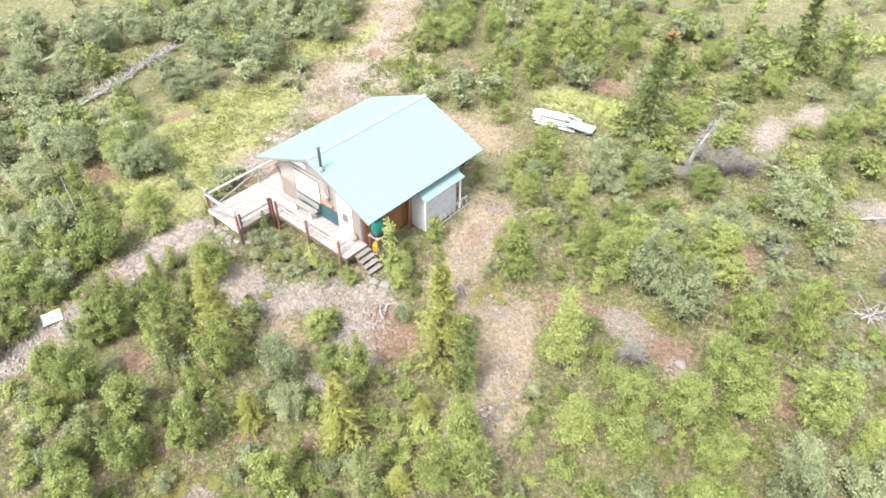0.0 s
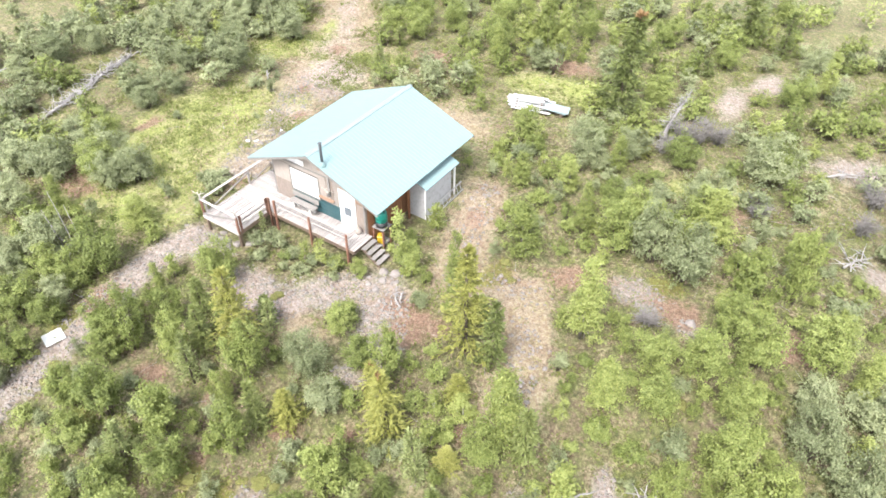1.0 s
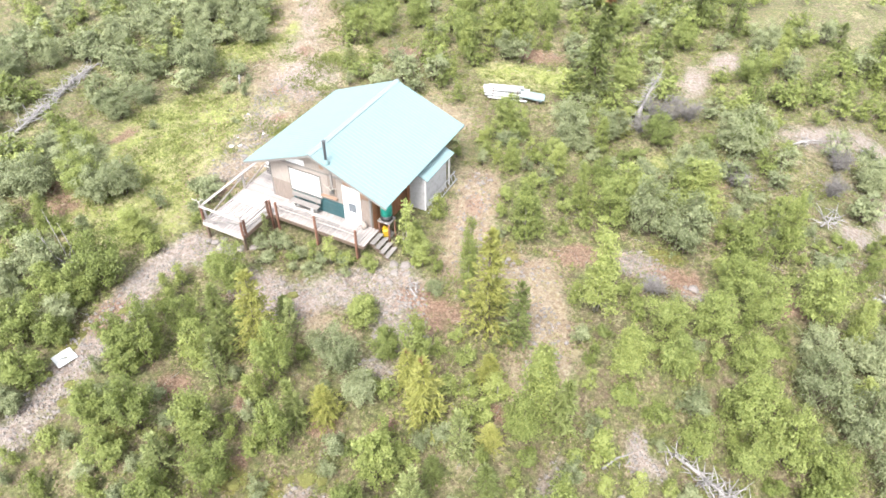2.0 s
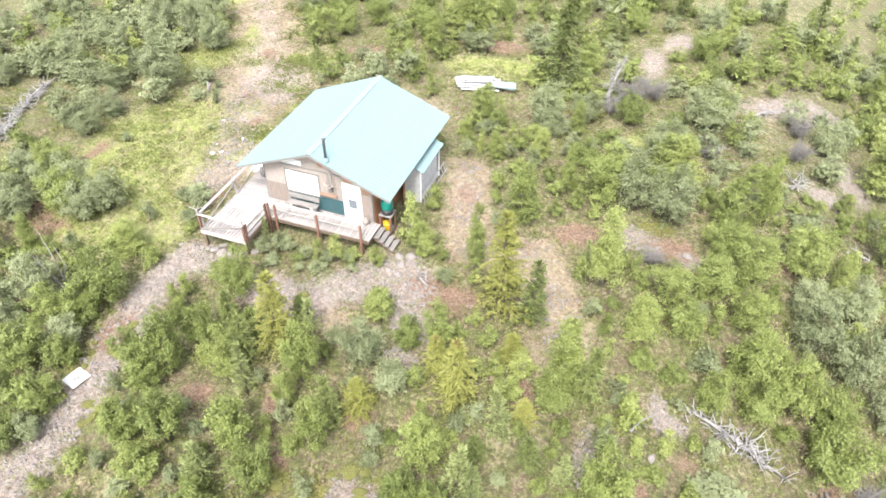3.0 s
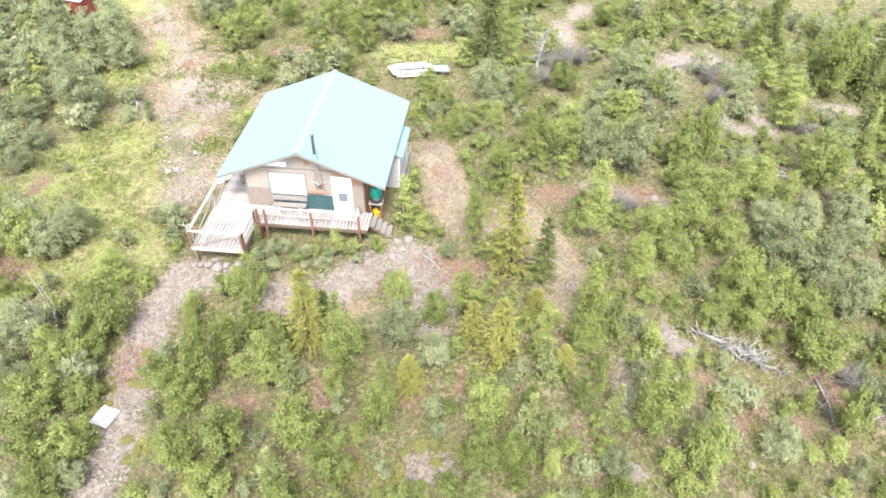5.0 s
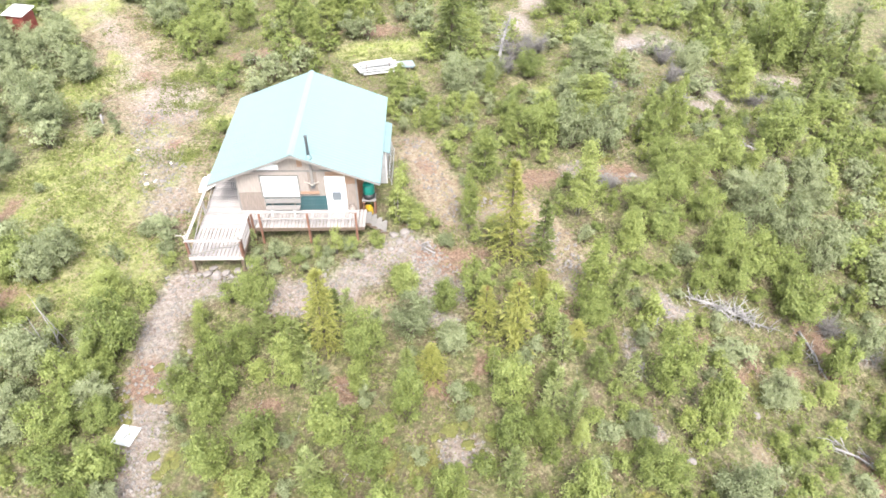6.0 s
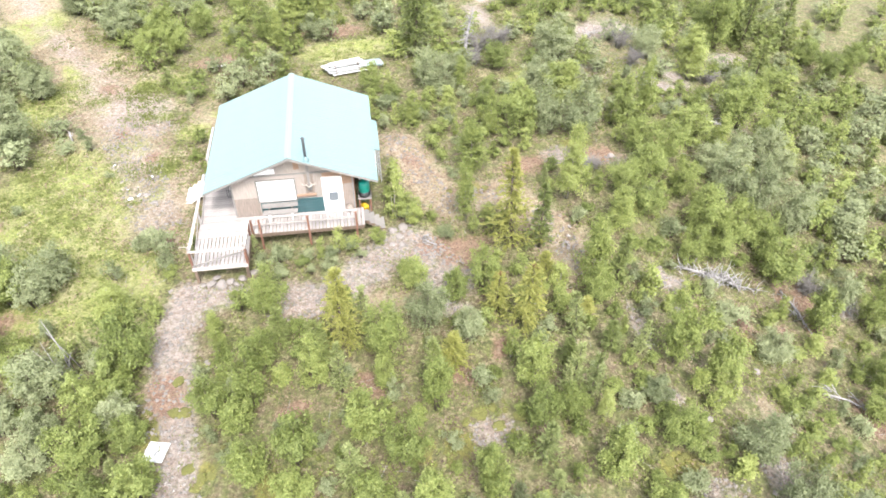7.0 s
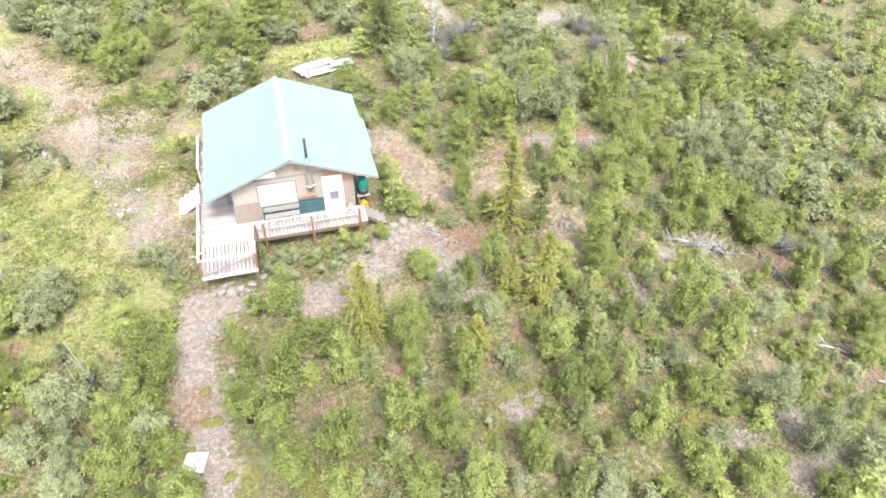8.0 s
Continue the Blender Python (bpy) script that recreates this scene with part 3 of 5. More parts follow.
def sheet_mesh(name, run, rise, width, mat, ribs=4):
    """One ribbed roofing sheet: local x down the slope, y along the ridge."""
    prof = []
    for k in range(ribs):
        y0 = width * k / ribs
        p = width / ribs
        prof += [(y0, 0), (y0 + p * 0.62, 0), (y0 + p * 0.70, 0.010), (y0 + p * 0.88, 0.010), (y0 + p * 0.96, 0)]
    prof.append((width, 0))
    v = [(x, y, z - rise * t) for t, x in ((0, 0), (1, run)) for y, z in prof] + [(x, y, z - rise * t - 0.03) for t, x in ((0, 0), (1, run)) for y, z in prof]
    n = len(prof)
    f = [(i, n + i, n + i + 1, i + 1) for i in range(n - 1)] + [(2 * n + i, 2 * n + i + 1, 3 * n + i + 1, 3 * n + i) for i in range(n - 1)]
    f += [(n + i, 3 * n + i, 3 * n + i + 1, n + i + 1) for i in range(n - 1)] + [(i, i + 1, 2 * n + i + 1, 2 * n + i) for i in range(n - 1)]
    f += [(0, 2 * n, 3 * n, n), (n - 1, 2 * n - 1, 4 * n - 1, 3 * n - 1)]
    return raw_mesh(name, v, f, mat)


cabin = thing("cabin", 0, 0, 0, 0, "small weathered plywood cabin with a pale teal metal gable roof", "cabin")
front = put("front_wall", gable_mesh("front_wall", WL, WR, 0.25, 0.12, M_PLY_PALE), cabin, pose(0, WF, 0), "patched wall of weathered plywood")
put("back_wall", gable_mesh("back_wall", WL, WR, 0.25, 0.12, M_PLY), cabin, pose(0, WB - 0.12, 0))
side_h = roof_z(WL) - 0.08
box("side_wall", cabin, M_PLY, (WL + 0.06, (WF + WB) / 2, (0.25 + side_h) / 2), (0.12, WB - WF - 0.25, side_h - 0.25))
side_h = roof_z(WR) - 0.08
right_wall = box("side_wall", cabin, M_ORANGE, (WR - 0.06, (WF + WB) / 2, (0.25 + side_h) / 2), (0.12, WB - WF - 0.25, side_h - 0.25), label="orange-brown stained board wall")
for k in range(24):
    y = WF + 0.2 + k * 0.29
    box("plank", right_wall, M_ORANGE, (0.07, y - (WF + WB) / 2 + 0.1, 0), (0.02, 0.28, side_h - 0.27))
box("post", cabin, M_ORANGE, (3.34, 3.45, 1.45), (0.1, 0.1, 2.9), label="orange-stained roof post")
box("floor_slab", cabin, M_JOIST, (0, (WF + WB) / 2, 0.62), (5.7, 7.0, 0.16))
for x in (-2.7, 0, 2.6):
    for y in (0.9, 4.1, 7.3):
        box("foundation_block", cabin, M_STONE, (x, y, 0.25), (0.3, 0.3, 0.62))

# plywood panels and boards of the front wall
F = -0.013


def panel(name, mat, x0, x1, z0, z1, proud=0.0, label="", thick=0.022):
    box(name, front, mat, ((x0 + x1) / 2, F + 0.011 - thick / 2 - proud, (z0 + z1) / 2), (x1 - x0, thick, z1 - z0), label=label, edge=0.004)


panel("plywood_panel", M_PLY, WL + 0.01, -1.78, 0.62, 2.05, label="brown plywood sheet with vertical grain")
panel("plywood_panel", M_PLY_PALE, WL + 0.01, -1.78, 2.07, 3.15)
panel("plywood_panel", M_PLY_PALE, 0.10, 0.55, 1.9, 3.30)
panel("plywood_panel", M_PLY, 0.57, 1.02, 1.9, 3.30)
panel("plywood_panel", M_PLY_PALE, 1.04, 1.42, 1.9, 3.30)
panel("plywood_panel", M_PLY_WARM, 2.38, 2.93, 2.55, 3.25, label="reddish plywood patch")
panel("plywood_panel", M_PLY, 2.38, 2.93, 0.62, 2.53)
panel("plywood_panel", M_PLY_WARM, 1.44, 2.34, 3.02, 3.34)
panel("horizontal_trim", M_GREYWOOD, -2.75, 2.6, 3.30, 3.40, 0.02)
panel("white_patch", M_WHITE, -1.9, -0.78, 3.42, 3.72, 0.004, "white painted patch under the gable")
panel("plywood_panel", M_PLY_PALE, -0.7, 0.1, 3.45, 4.15)
panel("gable_vent", M_PLY_WARM, 0.14, 0.40, 3.60, 4.0, 0.02, "small yellow-brown vent board")
for k in range(5):
    panel("teal_strip", M_TEALWALL, -1.72, 1.40, 0.90 + k * 0.185, 0.90 + k * 0.185 + 0.178, 0.008 + 0.006 * (k % 2), "dark teal metal wainscot strip")
panel("corner_trim", M_GREYWOOD, WL, WL + 0.09, 0.6, 3.2, 0.016)
panel("corner_trim", M_GREYWOOD, WR - 0.09, WR, 0.6, 3.25, 0.016)
# the boarded window
win = box("window", cabin, M_WHITEWOOD, (-0.835, WF - 0.03, 2.43), (1.79, 0.05, 1.22), label="window boarded with a white sheet")
for s in (-1, 1):
    box("window_frame", win, M_GREYWOOD, (s * 0.935, -0.005, 0), (0.075, 0.06, 1.36))
    box("window_frame", win, M_GREYWOOD, (0, -0.005, s * 0.645), (1.79, 0.06, 0.065))
# the door
door = box("door", cabin, M_WHITE, (1.887, WF - 0.035, 1.965), (0.89, 0.05, 2.03), label="white door with a small grey window")
box("door_window", door, M_GLASS, (0.02, -0.029, -0.13), (0.44, 0.012, 0.52), label="grey glass pane")
for s in (-1, 1):
    box("window_frame", door, M_WHITE, (0.02 + s * 0.245, -0.034, -0.13), (0.045, 0.022, 0.61))
    box("window_frame", door, M_WHITE, (0.02, -0.034, -0.13 + s * 0.285), (0.44, 0.022, 0.045))
    box("door_jamb", door, M_WHITEWOOD, (s * 0.475, -0.006, 0.02), (0.055, 0.05, 2.08))
box("door_head", door, M_WHITEWOOD, (0, -0.006, 1.045), (0.89, 0.05, 0.05))
put("door_handle", lathe_mesh("knob", [(0.01, 0), (0.012, 0.03), (0.03, 0.04), (0.03, 0.06), (0.012, 0.075)], M_METAL, 10), door, pose(-0.38, -0.025, -0.05, 90), "metal knob")

# roof: sheets, ridge cap, barge boards, rafters, pipe
roof = put("roof", raw_mesh("roof", [(x, y, roof_z(x) - z) for y in (0.04, YB - 0.04) for z in (0.04, 0.10) for x in (XL + 0.05, 0, XR - 0.05)],
           [(0, 1, 7, 6), (1, 2, 8, 7), (3, 9, 10, 4), (4, 10, 11, 5), (0, 3, 4, 1), (1, 4, 5, 2), (6, 7, 10, 9), (7, 8, 11, 10), (0, 6, 9, 3), (2, 5, 11, 8)], M_JOIST), cabin, Matrix(), "low gable roof of ribbed teal metal")
wide = YB / 9
left_sheet = sheet_mesh("roof_sheet", -XL, RIDGE - EAVE, wide, M_ROOF)
right_sheet = sheet_mesh("roof_sheet", XR, RIDGE - EAVE, wide, M_ROOF)
for k in range(9):
    put("roof_sheet", right_sheet, roof, pose(0, k * wide, RIDGE + 0.003 * (k % 2)))
    put("roof_sheet", left_sheet, roof, pose(0, (k + 1) * wide, RIDGE + 0.003 * (k % 2), 0, 0, 180))
sl, sr = (RIDGE - EAVE) / -XL, (RIDGE - EAVE) / XR
cap = [(-0.15, RIDGE + 0.045 - 0.15 * sl), (0, RIDGE + 0.06), (0.15, RIDGE + 0.045 - 0.15 * sr)]
put("ridge_cap", raw_mesh("ridge_cap", [(x, y, z - d) for y in (-0.02, YB + 0.02) for d in (0, 0.02) for x, z in cap],
    [(0, 1, 7, 6), (1, 2, 8, 7), (3, 9, 10, 4), (4, 10, 11, 5), (0, 3, 4, 1), (1, 4, 5, 2), (6, 7, 10, 9), (7, 8, 11, 10), (0, 6, 9, 3), (2, 5, 11, 8)], M_ROOFCAP), roof, Matrix(), "pale metal ridge cap")
for y in (0.015, YB - 0.015):
    beam("barge_board", roof, M_GREYWOOD, (XL, y, EAVE - 0.09), (0, y, RIDGE - 0.09), 0.03, 0.12)
    beam("barge_board", roof, M_GREYWOOD, (XR, y, EAVE - 0.09), (0, y, RIDGE - 0.09), 0.03, 0.12)
for k in range(8):
    y = 0.35 + k * 1.08
    for x in (XL + 0.06, XR - 0.06):
        beam("rafter", roof, M_JOIST, (x, y, roof_z(x) - 0.16), (WL - 0.02 if x < 0 else WR + 0.02, y, roof_z(WL if x < 0 else WR) - 0.16), 0.05, 0.10)
pipe = put("stovepipe", lathe_mesh("stovepipe", [(0.07, -0.3), (0.07, 1.16), (0.06, 1.18)], M_PIPE, 16), cabin, pose(0.82, 0.24, roof_z(0.82)), "dark metal stovepipe")
put("rain_cap", lathe_mesh("rain_cap", [(0.09, 1.18), (0.11, 1.21), (0.03, 1.28)], M_PIPE, 16), pipe, Matrix())
put("flashing", lathe_mesh("flashing", [(0.17, -0.02), (0.16, 0.04), (0.085, 0.18), (0.075, 0.20)], M_ROOF, 16), pipe, Matrix(), "teal metal flashing")
for y in (4.0, 7.9):
    box("porch_post", cabin, M_POST, (XL + 0.14, y, FLOOR + 0.93), (0.09, 0.09, 1.88), label="brown porch post")

# the lean-to on the east wall
shed = thing("lean_to_shed", 4.18, 3.72, 0, 0, "grey-painted lean-to shed with a teal metal roof", "shed")
box("front_panel", shed, M_OSB, (-0.5, 0.03, 1.25), (1.0, 0.05, 2.1), label="grey sheet wall")
box("side_panel", shed, M_OSB, (-0.028, 1.20, 1.24), (0.05, 2.34, 2.02), label="blotchy grey-white sheet wall")
box("back_panel", shed, M_OSB, (-0.6, 2.36, 1.24), (1.16, 0.04, 2.02))
box("corner_trim", shed, M_WHITEWOOD, (0.012, -0.008, 1.28), (0.06, 0.04, 2.08))
box("corner_post", shed, M_WHITEWOOD, (0.0, 2.66, 1.25), (0.09, 0.09, 2.1), label="white corner post")
for k in range(3):
    put("roof_sheet", sheet_mesh("lean_sheet", 1.25, 0.50, 0.99, M_ROOF, 5), shed, pose(-0.98, -0.24 + k * 0.985, 2.83 + 0.003 * (k % 2)), "teal metal sheet")

# ---- decks, rails and stairs ----
deck = thing("deck", 0, 0, 0, 0, "weathered wooden deck wrapping the front and west of the cabin", "deck")
LX, IX, FY, WY = -4.80, -2.25, -2.98, -0.88
PITCH, BW = 0.175, 0.148
for k in range(14):
    x = LX + 0.09 + k * 0.182
    beam("deck_board", deck, M_DECK, (x, FY, FLOOR - 0.02), (x, WY - 0.01, FLOOR - 0.02), BW, 0.038)
for k in range(8):
    y = WY + 0.085 + k * PITCH
    beam("deck_board", deck, M_DECK, (LX, y, FLOOR - 0.02), (IX - 0.01, y, FLOOR - 0.02), BW, 0.038)
for k in range(43):
    y = WF + 0.07 + k * PITCH
    beam("deck_board", deck, M_DECK, (LX, y, FLOOR - 0.02), (WL - 0.03, y, FLOOR - 0.02), BW, 0.038)
for k in range(32):
    x = IX + 0.085 + k * PITCH
    beam("deck_board", deck, M_DECK, (x, WY, FLOOR - 0.02), (x, WF - 0.03, FLOOR - 0.02), BW, 0.038)
for p, q in (((LX, FY, 0.82), (IX, FY, 0.82)), ((LX, FY, 0.82), (LX, 8.0, 0.82)), ((IX, FY, 0.82), (IX, WY, 0.82)), ((IX, WY, 0.82), (3.28, WY, 0.82)), ((3.28, WY, 0.82), (3.28, 0.5, 0.82)), ((-3.5, FY, 0.82), (-3.5, 8, 0.82))):
    beam("joist", deck, M_RAIL if p[1] == FY and q[1] == FY else M_JOIST, p, q, 0.04, 0.19)
for x, y in ((LX + 0.1, FY + 0.12), (IX - 0.1, FY + 0.12), (LX + 0.1, 0.4), (LX + 0.1, 4), (LX + 0.1, 7.8), (IX + 0.1, WY + 0.1), (0.58, WY + 0.1), (2.9, WY + 0.1)):
    g = float(land(np.array(x), np.array(y)))
    box("pier", deck, M_JOIST, (x, y, (0.76 + g) / 2 - 0.05), (0.14, 0.14, 0.80 - g))

TOP = 1.85


def railing(label, posts, group="deck rails", mids=(0.42,), cross=False, post_mat=M_POST, down=0.0):
    """Posts on the deck, or reaching down outside it, with a flat top rail, lower rails and, where cross, two slanting boards."""
    x0, y0 = posts[0]
    r = thing("deck_railing", x0, y0, FLOOR, 0, label, "railing", group)
    pts = [Vector((x - x0, y - y0, 0)) for x, y in posts]
    d = (pts[-1] - pts[0]).normalized()
    side = Vector((-d.y, d.x, 0)) * 0.055
    for p in pts:
        box("post", r, post_mat, (p.x, p.y - (0.10 if down else 0.0), 0.36 - down / 2), (0.095, 0.095, 1.02 + down))
    h = TOP - FLOOR
    beam("top_rail", r, M_RAIL, pts[0] - d * 0.07 + Vector((0, 0, h + 0.02)), pts[-1] + d * 0.07 + Vector((0, 0, h + 0.02)), 0.14, 0.038)
    for m in mids:
        beam("lower_rail", r, M_RAIL, pts[0] + side + Vector((0, 0, m)), pts[-1] + side + Vector((0, 0, m)), 0.03, 0.075)
    if cross:
        for a, b in zip(pts[:-1], pts[1:]):
            beam("cross_board", r, M_GREYWOOD if post_mat is M_POST else M_RAIL, a - side + Vector((0, 0, 0.08)), b - side + Vector((0, 0, h - 0.12)), 0.025, 0.09)
    return r


railing("bleached wooden railing with a slanting cross board", [(LX + 0.05, FY + 0.05), (IX - 0.02, FY + 0.05)], cross=True, mids=())
railing("bleached wooden railing beside the cabin walkway", [(IX - 0.02, FY + 0.25), (IX - 0.02, WY - 0.1)], mids=(0.2, 0.5))
railing("walkway railing with brown posts and pale rails", [(IX + 0.12, WY + 0.05), (-1.75, WY + 0.05), (0.58, WY + 0.05), (2.93, WY + 0.05)], mids=(0.46,), down=0.85)
railing("long bleached wooden railing with slanting braces", [(LX + 0.05, FY + 0.25), (LX + 0.05, 0.2), (LX + 0.05, 3.1)], cross=True, mids=(), post_mat=M_RAIL)
railing("bleached wooden railing on the covered side deck", [(LX + 0.05, 4.6), (LX + 0.05, 6.2), (LX + 0.05, 7.7)], post_mat=M_RAIL)

steps = thing("wooden_steps", 3.30, 0.08, 0, 0, "weathered wooden steps at the end of the walkway", "steps")
for k in range(4):
    box("tread", steps, M_GREYWOOD, (0.15 + k * 0.25, 0, 0.76 - 0.19 * k), (0.27, 0.9, 0.04))
for s in (-1, 1):
    beam("stringer", steps, M_JOIST, (0.02, s * 0.40, 0.72), (1.05, s * 0.40, 0.0), 0.04, 0.16)
white_steps = thing("white_steps", -4.84, 3.85, 0, 180, "white-painted wooden steps up to the side deck", "steps")
for k in range(4):
    box("tread", white_steps, M_WHITEWOOD, (0.17 + k * 0.29, 0, 0.76 - 0.19 * k), (0.31, 1.15, 0.045))
    box("riser", white_steps, M_WHITEWOOD, (0.02 + k * 0.29, 0, 0.76 - 0.19 * k + 0.09), (0.02, 1.1, 0.13))
for s in (-1, 1):
    beam("stringer", white_steps, M_WHITEWOOD, (0.0, s * 0.56, 0.70), (1.2, s * 0.56, -0.05), 0.04, 0.2)

# ---- things on and round the decks ----
bench = thing("bench", -0.78, 0.14, FLOOR, 0, "grey plank bench with white legs against the wall", "bench")
box("seat", bench, M_GREYWOOD, (0, -0.02, 0.44), (1.7, 0.36, 0.045))
box("backrest", bench, M_GREYWOOD, (0, 0.20, 0.70), (1.75, 0.04, 0.26), (-8, 0, 0))
for x in (-0.56, 0.56):
    for y in (-0.16, 0.14):
        box("leg", bench, M_WHITEWOOD, (x, y, 0.21), (0.09, 0.09, 0.42), label="white leg")
    box("back_brace", bench, M_GREYWOOD, (x, 0.23, 0.55), (0.07, 0.03, 0.6))

post_board = thing("wall_post", 0.79, 0.44, 2.36, 0, "grey vertical board fixed to the cabin wall", "board")
box("board", post_board, M_GREYWOOD, (0, 0.03, 0.76), (0.13, 0.06, 1.55))
box("bracket", post_board, M_METAL, (0.0, -0.01, 0.1), (0.20, 0.05, 0.22))
shelf = thing("wall_shelf", 0.6, 0.42, 2.06, 0, "narrow reddish wooden shelf on the wall", "shelf")
box("plank", shelf, M_PLY_WARM, (0, 0, 0.03), (0.95, 0.2, 0.035))
for x in (-0.35, 0.35):
    beam("bracket", shelf, M_GREYWOOD, (x, 0.08, -0.14), (x, -0.08, 0.01), 0.03, 0.03)


def antlers(x, y, z, turn, size, label):
    ob = thing("antlers", x, y, z, turn, label, "antlers")
    bits = []
    for s in (-1, 1):
        main = [(0, 0, 0), (0.14 * s, 0.02, 0.10), (0.30 * s, 0.0, 0.16), (0.40 * s, -0.04, 0.30)]
        bits.append(tube_data(main, [0.028, 0.025, 0.02, 0.008], 6))
        for k, t in ((1, (0.16, -0.14, 0.20)), (2, (0.28, -0.16, 0.26)), (2, (0.44, 0.06, 0.14)), (1, (0.10, 0.12, 0.24))):
            bits.append(tube_data([main[k], (t[0] * s, t[1], t[2])], [0.018, 0.006], 5))
    put("beam", raw_mesh("antler_beam", *join_data(bits), M_BONE, True), ob, Matrix.Scale(size, 4))
    box("skull_plate", ob, M_BONE, (0, 0, 0.0), (0.10 * size, 0.09 * size, 0.05))
    return ob


for x, y, turn, label in ((LX + 0.05, FY + 0.05, 20, "bleached pale antlers on the deck's corner post"), (IX - 0.02, FY + 0.05, 60, "weathered antlers on a railing post")):
    antlers(x, y, TOP + 0.30, turn, 0.8, label)
    stub = thing("antler_post", x, y, TOP + 0.04, 0, "short weathered post holding antlers above the rail", "post")
    box("stake", stub, M_RAIL, (0, 0, 0.13), (0.07, 0.07, 0.27))
antlers(0.78, 0.36, 2.60, 0, 0.85, "pale antlers hung on the wall board")

chime = thing("hanging_tools", WL - 0.06, 0.50, 2.15, 0, "dark iron tools hung at the cabin's corner under the eave", "tools")
for k in range(3):
    tube("hook", chime, M_BLACK, [(-0.10 + 0.09 * k, 0.0, 0.58), (-0.11 + 0.09 * k, -0.03, 0.30), (-0.08 + 0.09 * k, -0.03, 0.08), (-0.02 + 0.09 * k, -0.02, 0.16)], [0.018, 0.016, 0.02, 0.012], 6)
box("hanger_board", chime, M_GREYWOOD, (0.0, 0.015, 0.60), (0.34, 0.03, 0.07))

sack = thing("canvas_sack", 2.63, 0.30, FLOOR, 0, "pale canvas sack standing beside the door", "sack")
put("bag", lathe_mesh("bag", [(0.12, 0.0), (0.16, 0.05), (0.17, 0.18), (0.13, 0.32), (0.05, 0.38), (0.07, 0.42)], M_PLY_PALE, 14), sack, Matrix())
put("tie", lathe_mesh("tie", [(0.056, 0.375), (0.06, 0.385), (0.056, 0.395)], M_POST, 12), sack, Matrix())

stand = thing("barrel_stand", 3.44, 1.10, 0.0, 0, "rough wooden stand beside the cabin steps", "stand")
for x in (-0.28, 0.28):
    for y in (-0.28, 0.28):
        box("leg", stand, M_POST, (x, y, 0.61), (0.08, 0.08, 1.26))
for k in range(4):
    box("slat", stand, M_GREYWOOD, (0, -0.27 + k * 0.18, 1.26), (0.7, 0.16, 0.035))
    box("shelf_slat", stand, M_GREYWOOD, (0, -0.27 + k * 0.18, 0.28), (0.54, 0.16, 0.03))
barrel = thing("water_barrel", 3.44, 1.10, 1.28, 0, "green plastic water barrel with a black lower part on a stand", "barrel")
put("body", lathe_mesh("barrel_body", [(0.28, 0.30), (0.30, 0.34), (0.29, 0.5), (0.305, 0.53), (0.29, 0.57), (0.29, 0.78), (0.25, 0.86), (0.12, 0.88), (0.02, 0.88)], M_TEALTANK, 24), barrel, Matrix())
put("base", lathe_mesh("barrel_base", [(0.27, 0.0), (0.30, 0.03), (0.305, 0.30)], M_BLACK, 24), barrel, Matrix(), "black lower band")
put("cap", lathe_mesh("barrel_cap", [(0.06, 0.86), (0.06, 0.91), (0.02, 0.92)], M_BLACK, 12), barrel, pose(0.12, 0.05, 0))
jug = thing("fuel_jug", 3.40, 1.00, 0.295, 30, "bright yellow plastic jug on the stand's shelf", "jug")
jb = bmesh.new()
bmesh.ops.create_cube(jb, size=1)
bmesh.ops.scale(jb, vec=(0.32, 0.42, 0.46), verts=jb.verts)
bmesh.ops.bevel(jb, geom=jb.edges[:], offset=0.05, segments=3, affect="EDGES")
jm = bpy.data.meshes.new("jug_body")
jb.to_mesh(jm)
jb.free()
jm.materials.append(M_YELLOW)
put("body", jm, jug, pose(0, 0, 0.23))
tube("handle", jug, M_YELLOW, [(0, -0.12, 0.44), (0, -0.07, 0.53), (0, 0.07, 0.53), (0, 0.12, 0.44)], [0.02] * 4)
put("cap", lathe_mesh("jug_cap", [(0.035, 0), (0.035, 0.06), (0.02, 0.065)], M_BLACK, 10), jug, pose(0.07, 0.14, 0.45))

# a ladder lying on edge along the shed
ladder = thing("ladder", 4.32, 3.55, 0.22, 0, "white aluminium ladder propped along the shed wall", "ladder")
la, lb, lc = Vector((0.12, 0.0, 0.04)), Vector((0.16, 3.25, 0.22)), Vector((-0.14, 0.0, 0.44))
beam("side_rail", ladder, M_ALU, la, lb, 0.035, 0.09)
beam("side_rail", ladder, M_ALU, la + lc, lb + lc, 0.035, 0.09)
for k in range(10):
    p = la.lerp(lb, 0.05 + k * 0.1)
    tube("rung", ladder, M_ALU, [p, p + lc], [0.02, 0.02], 6)
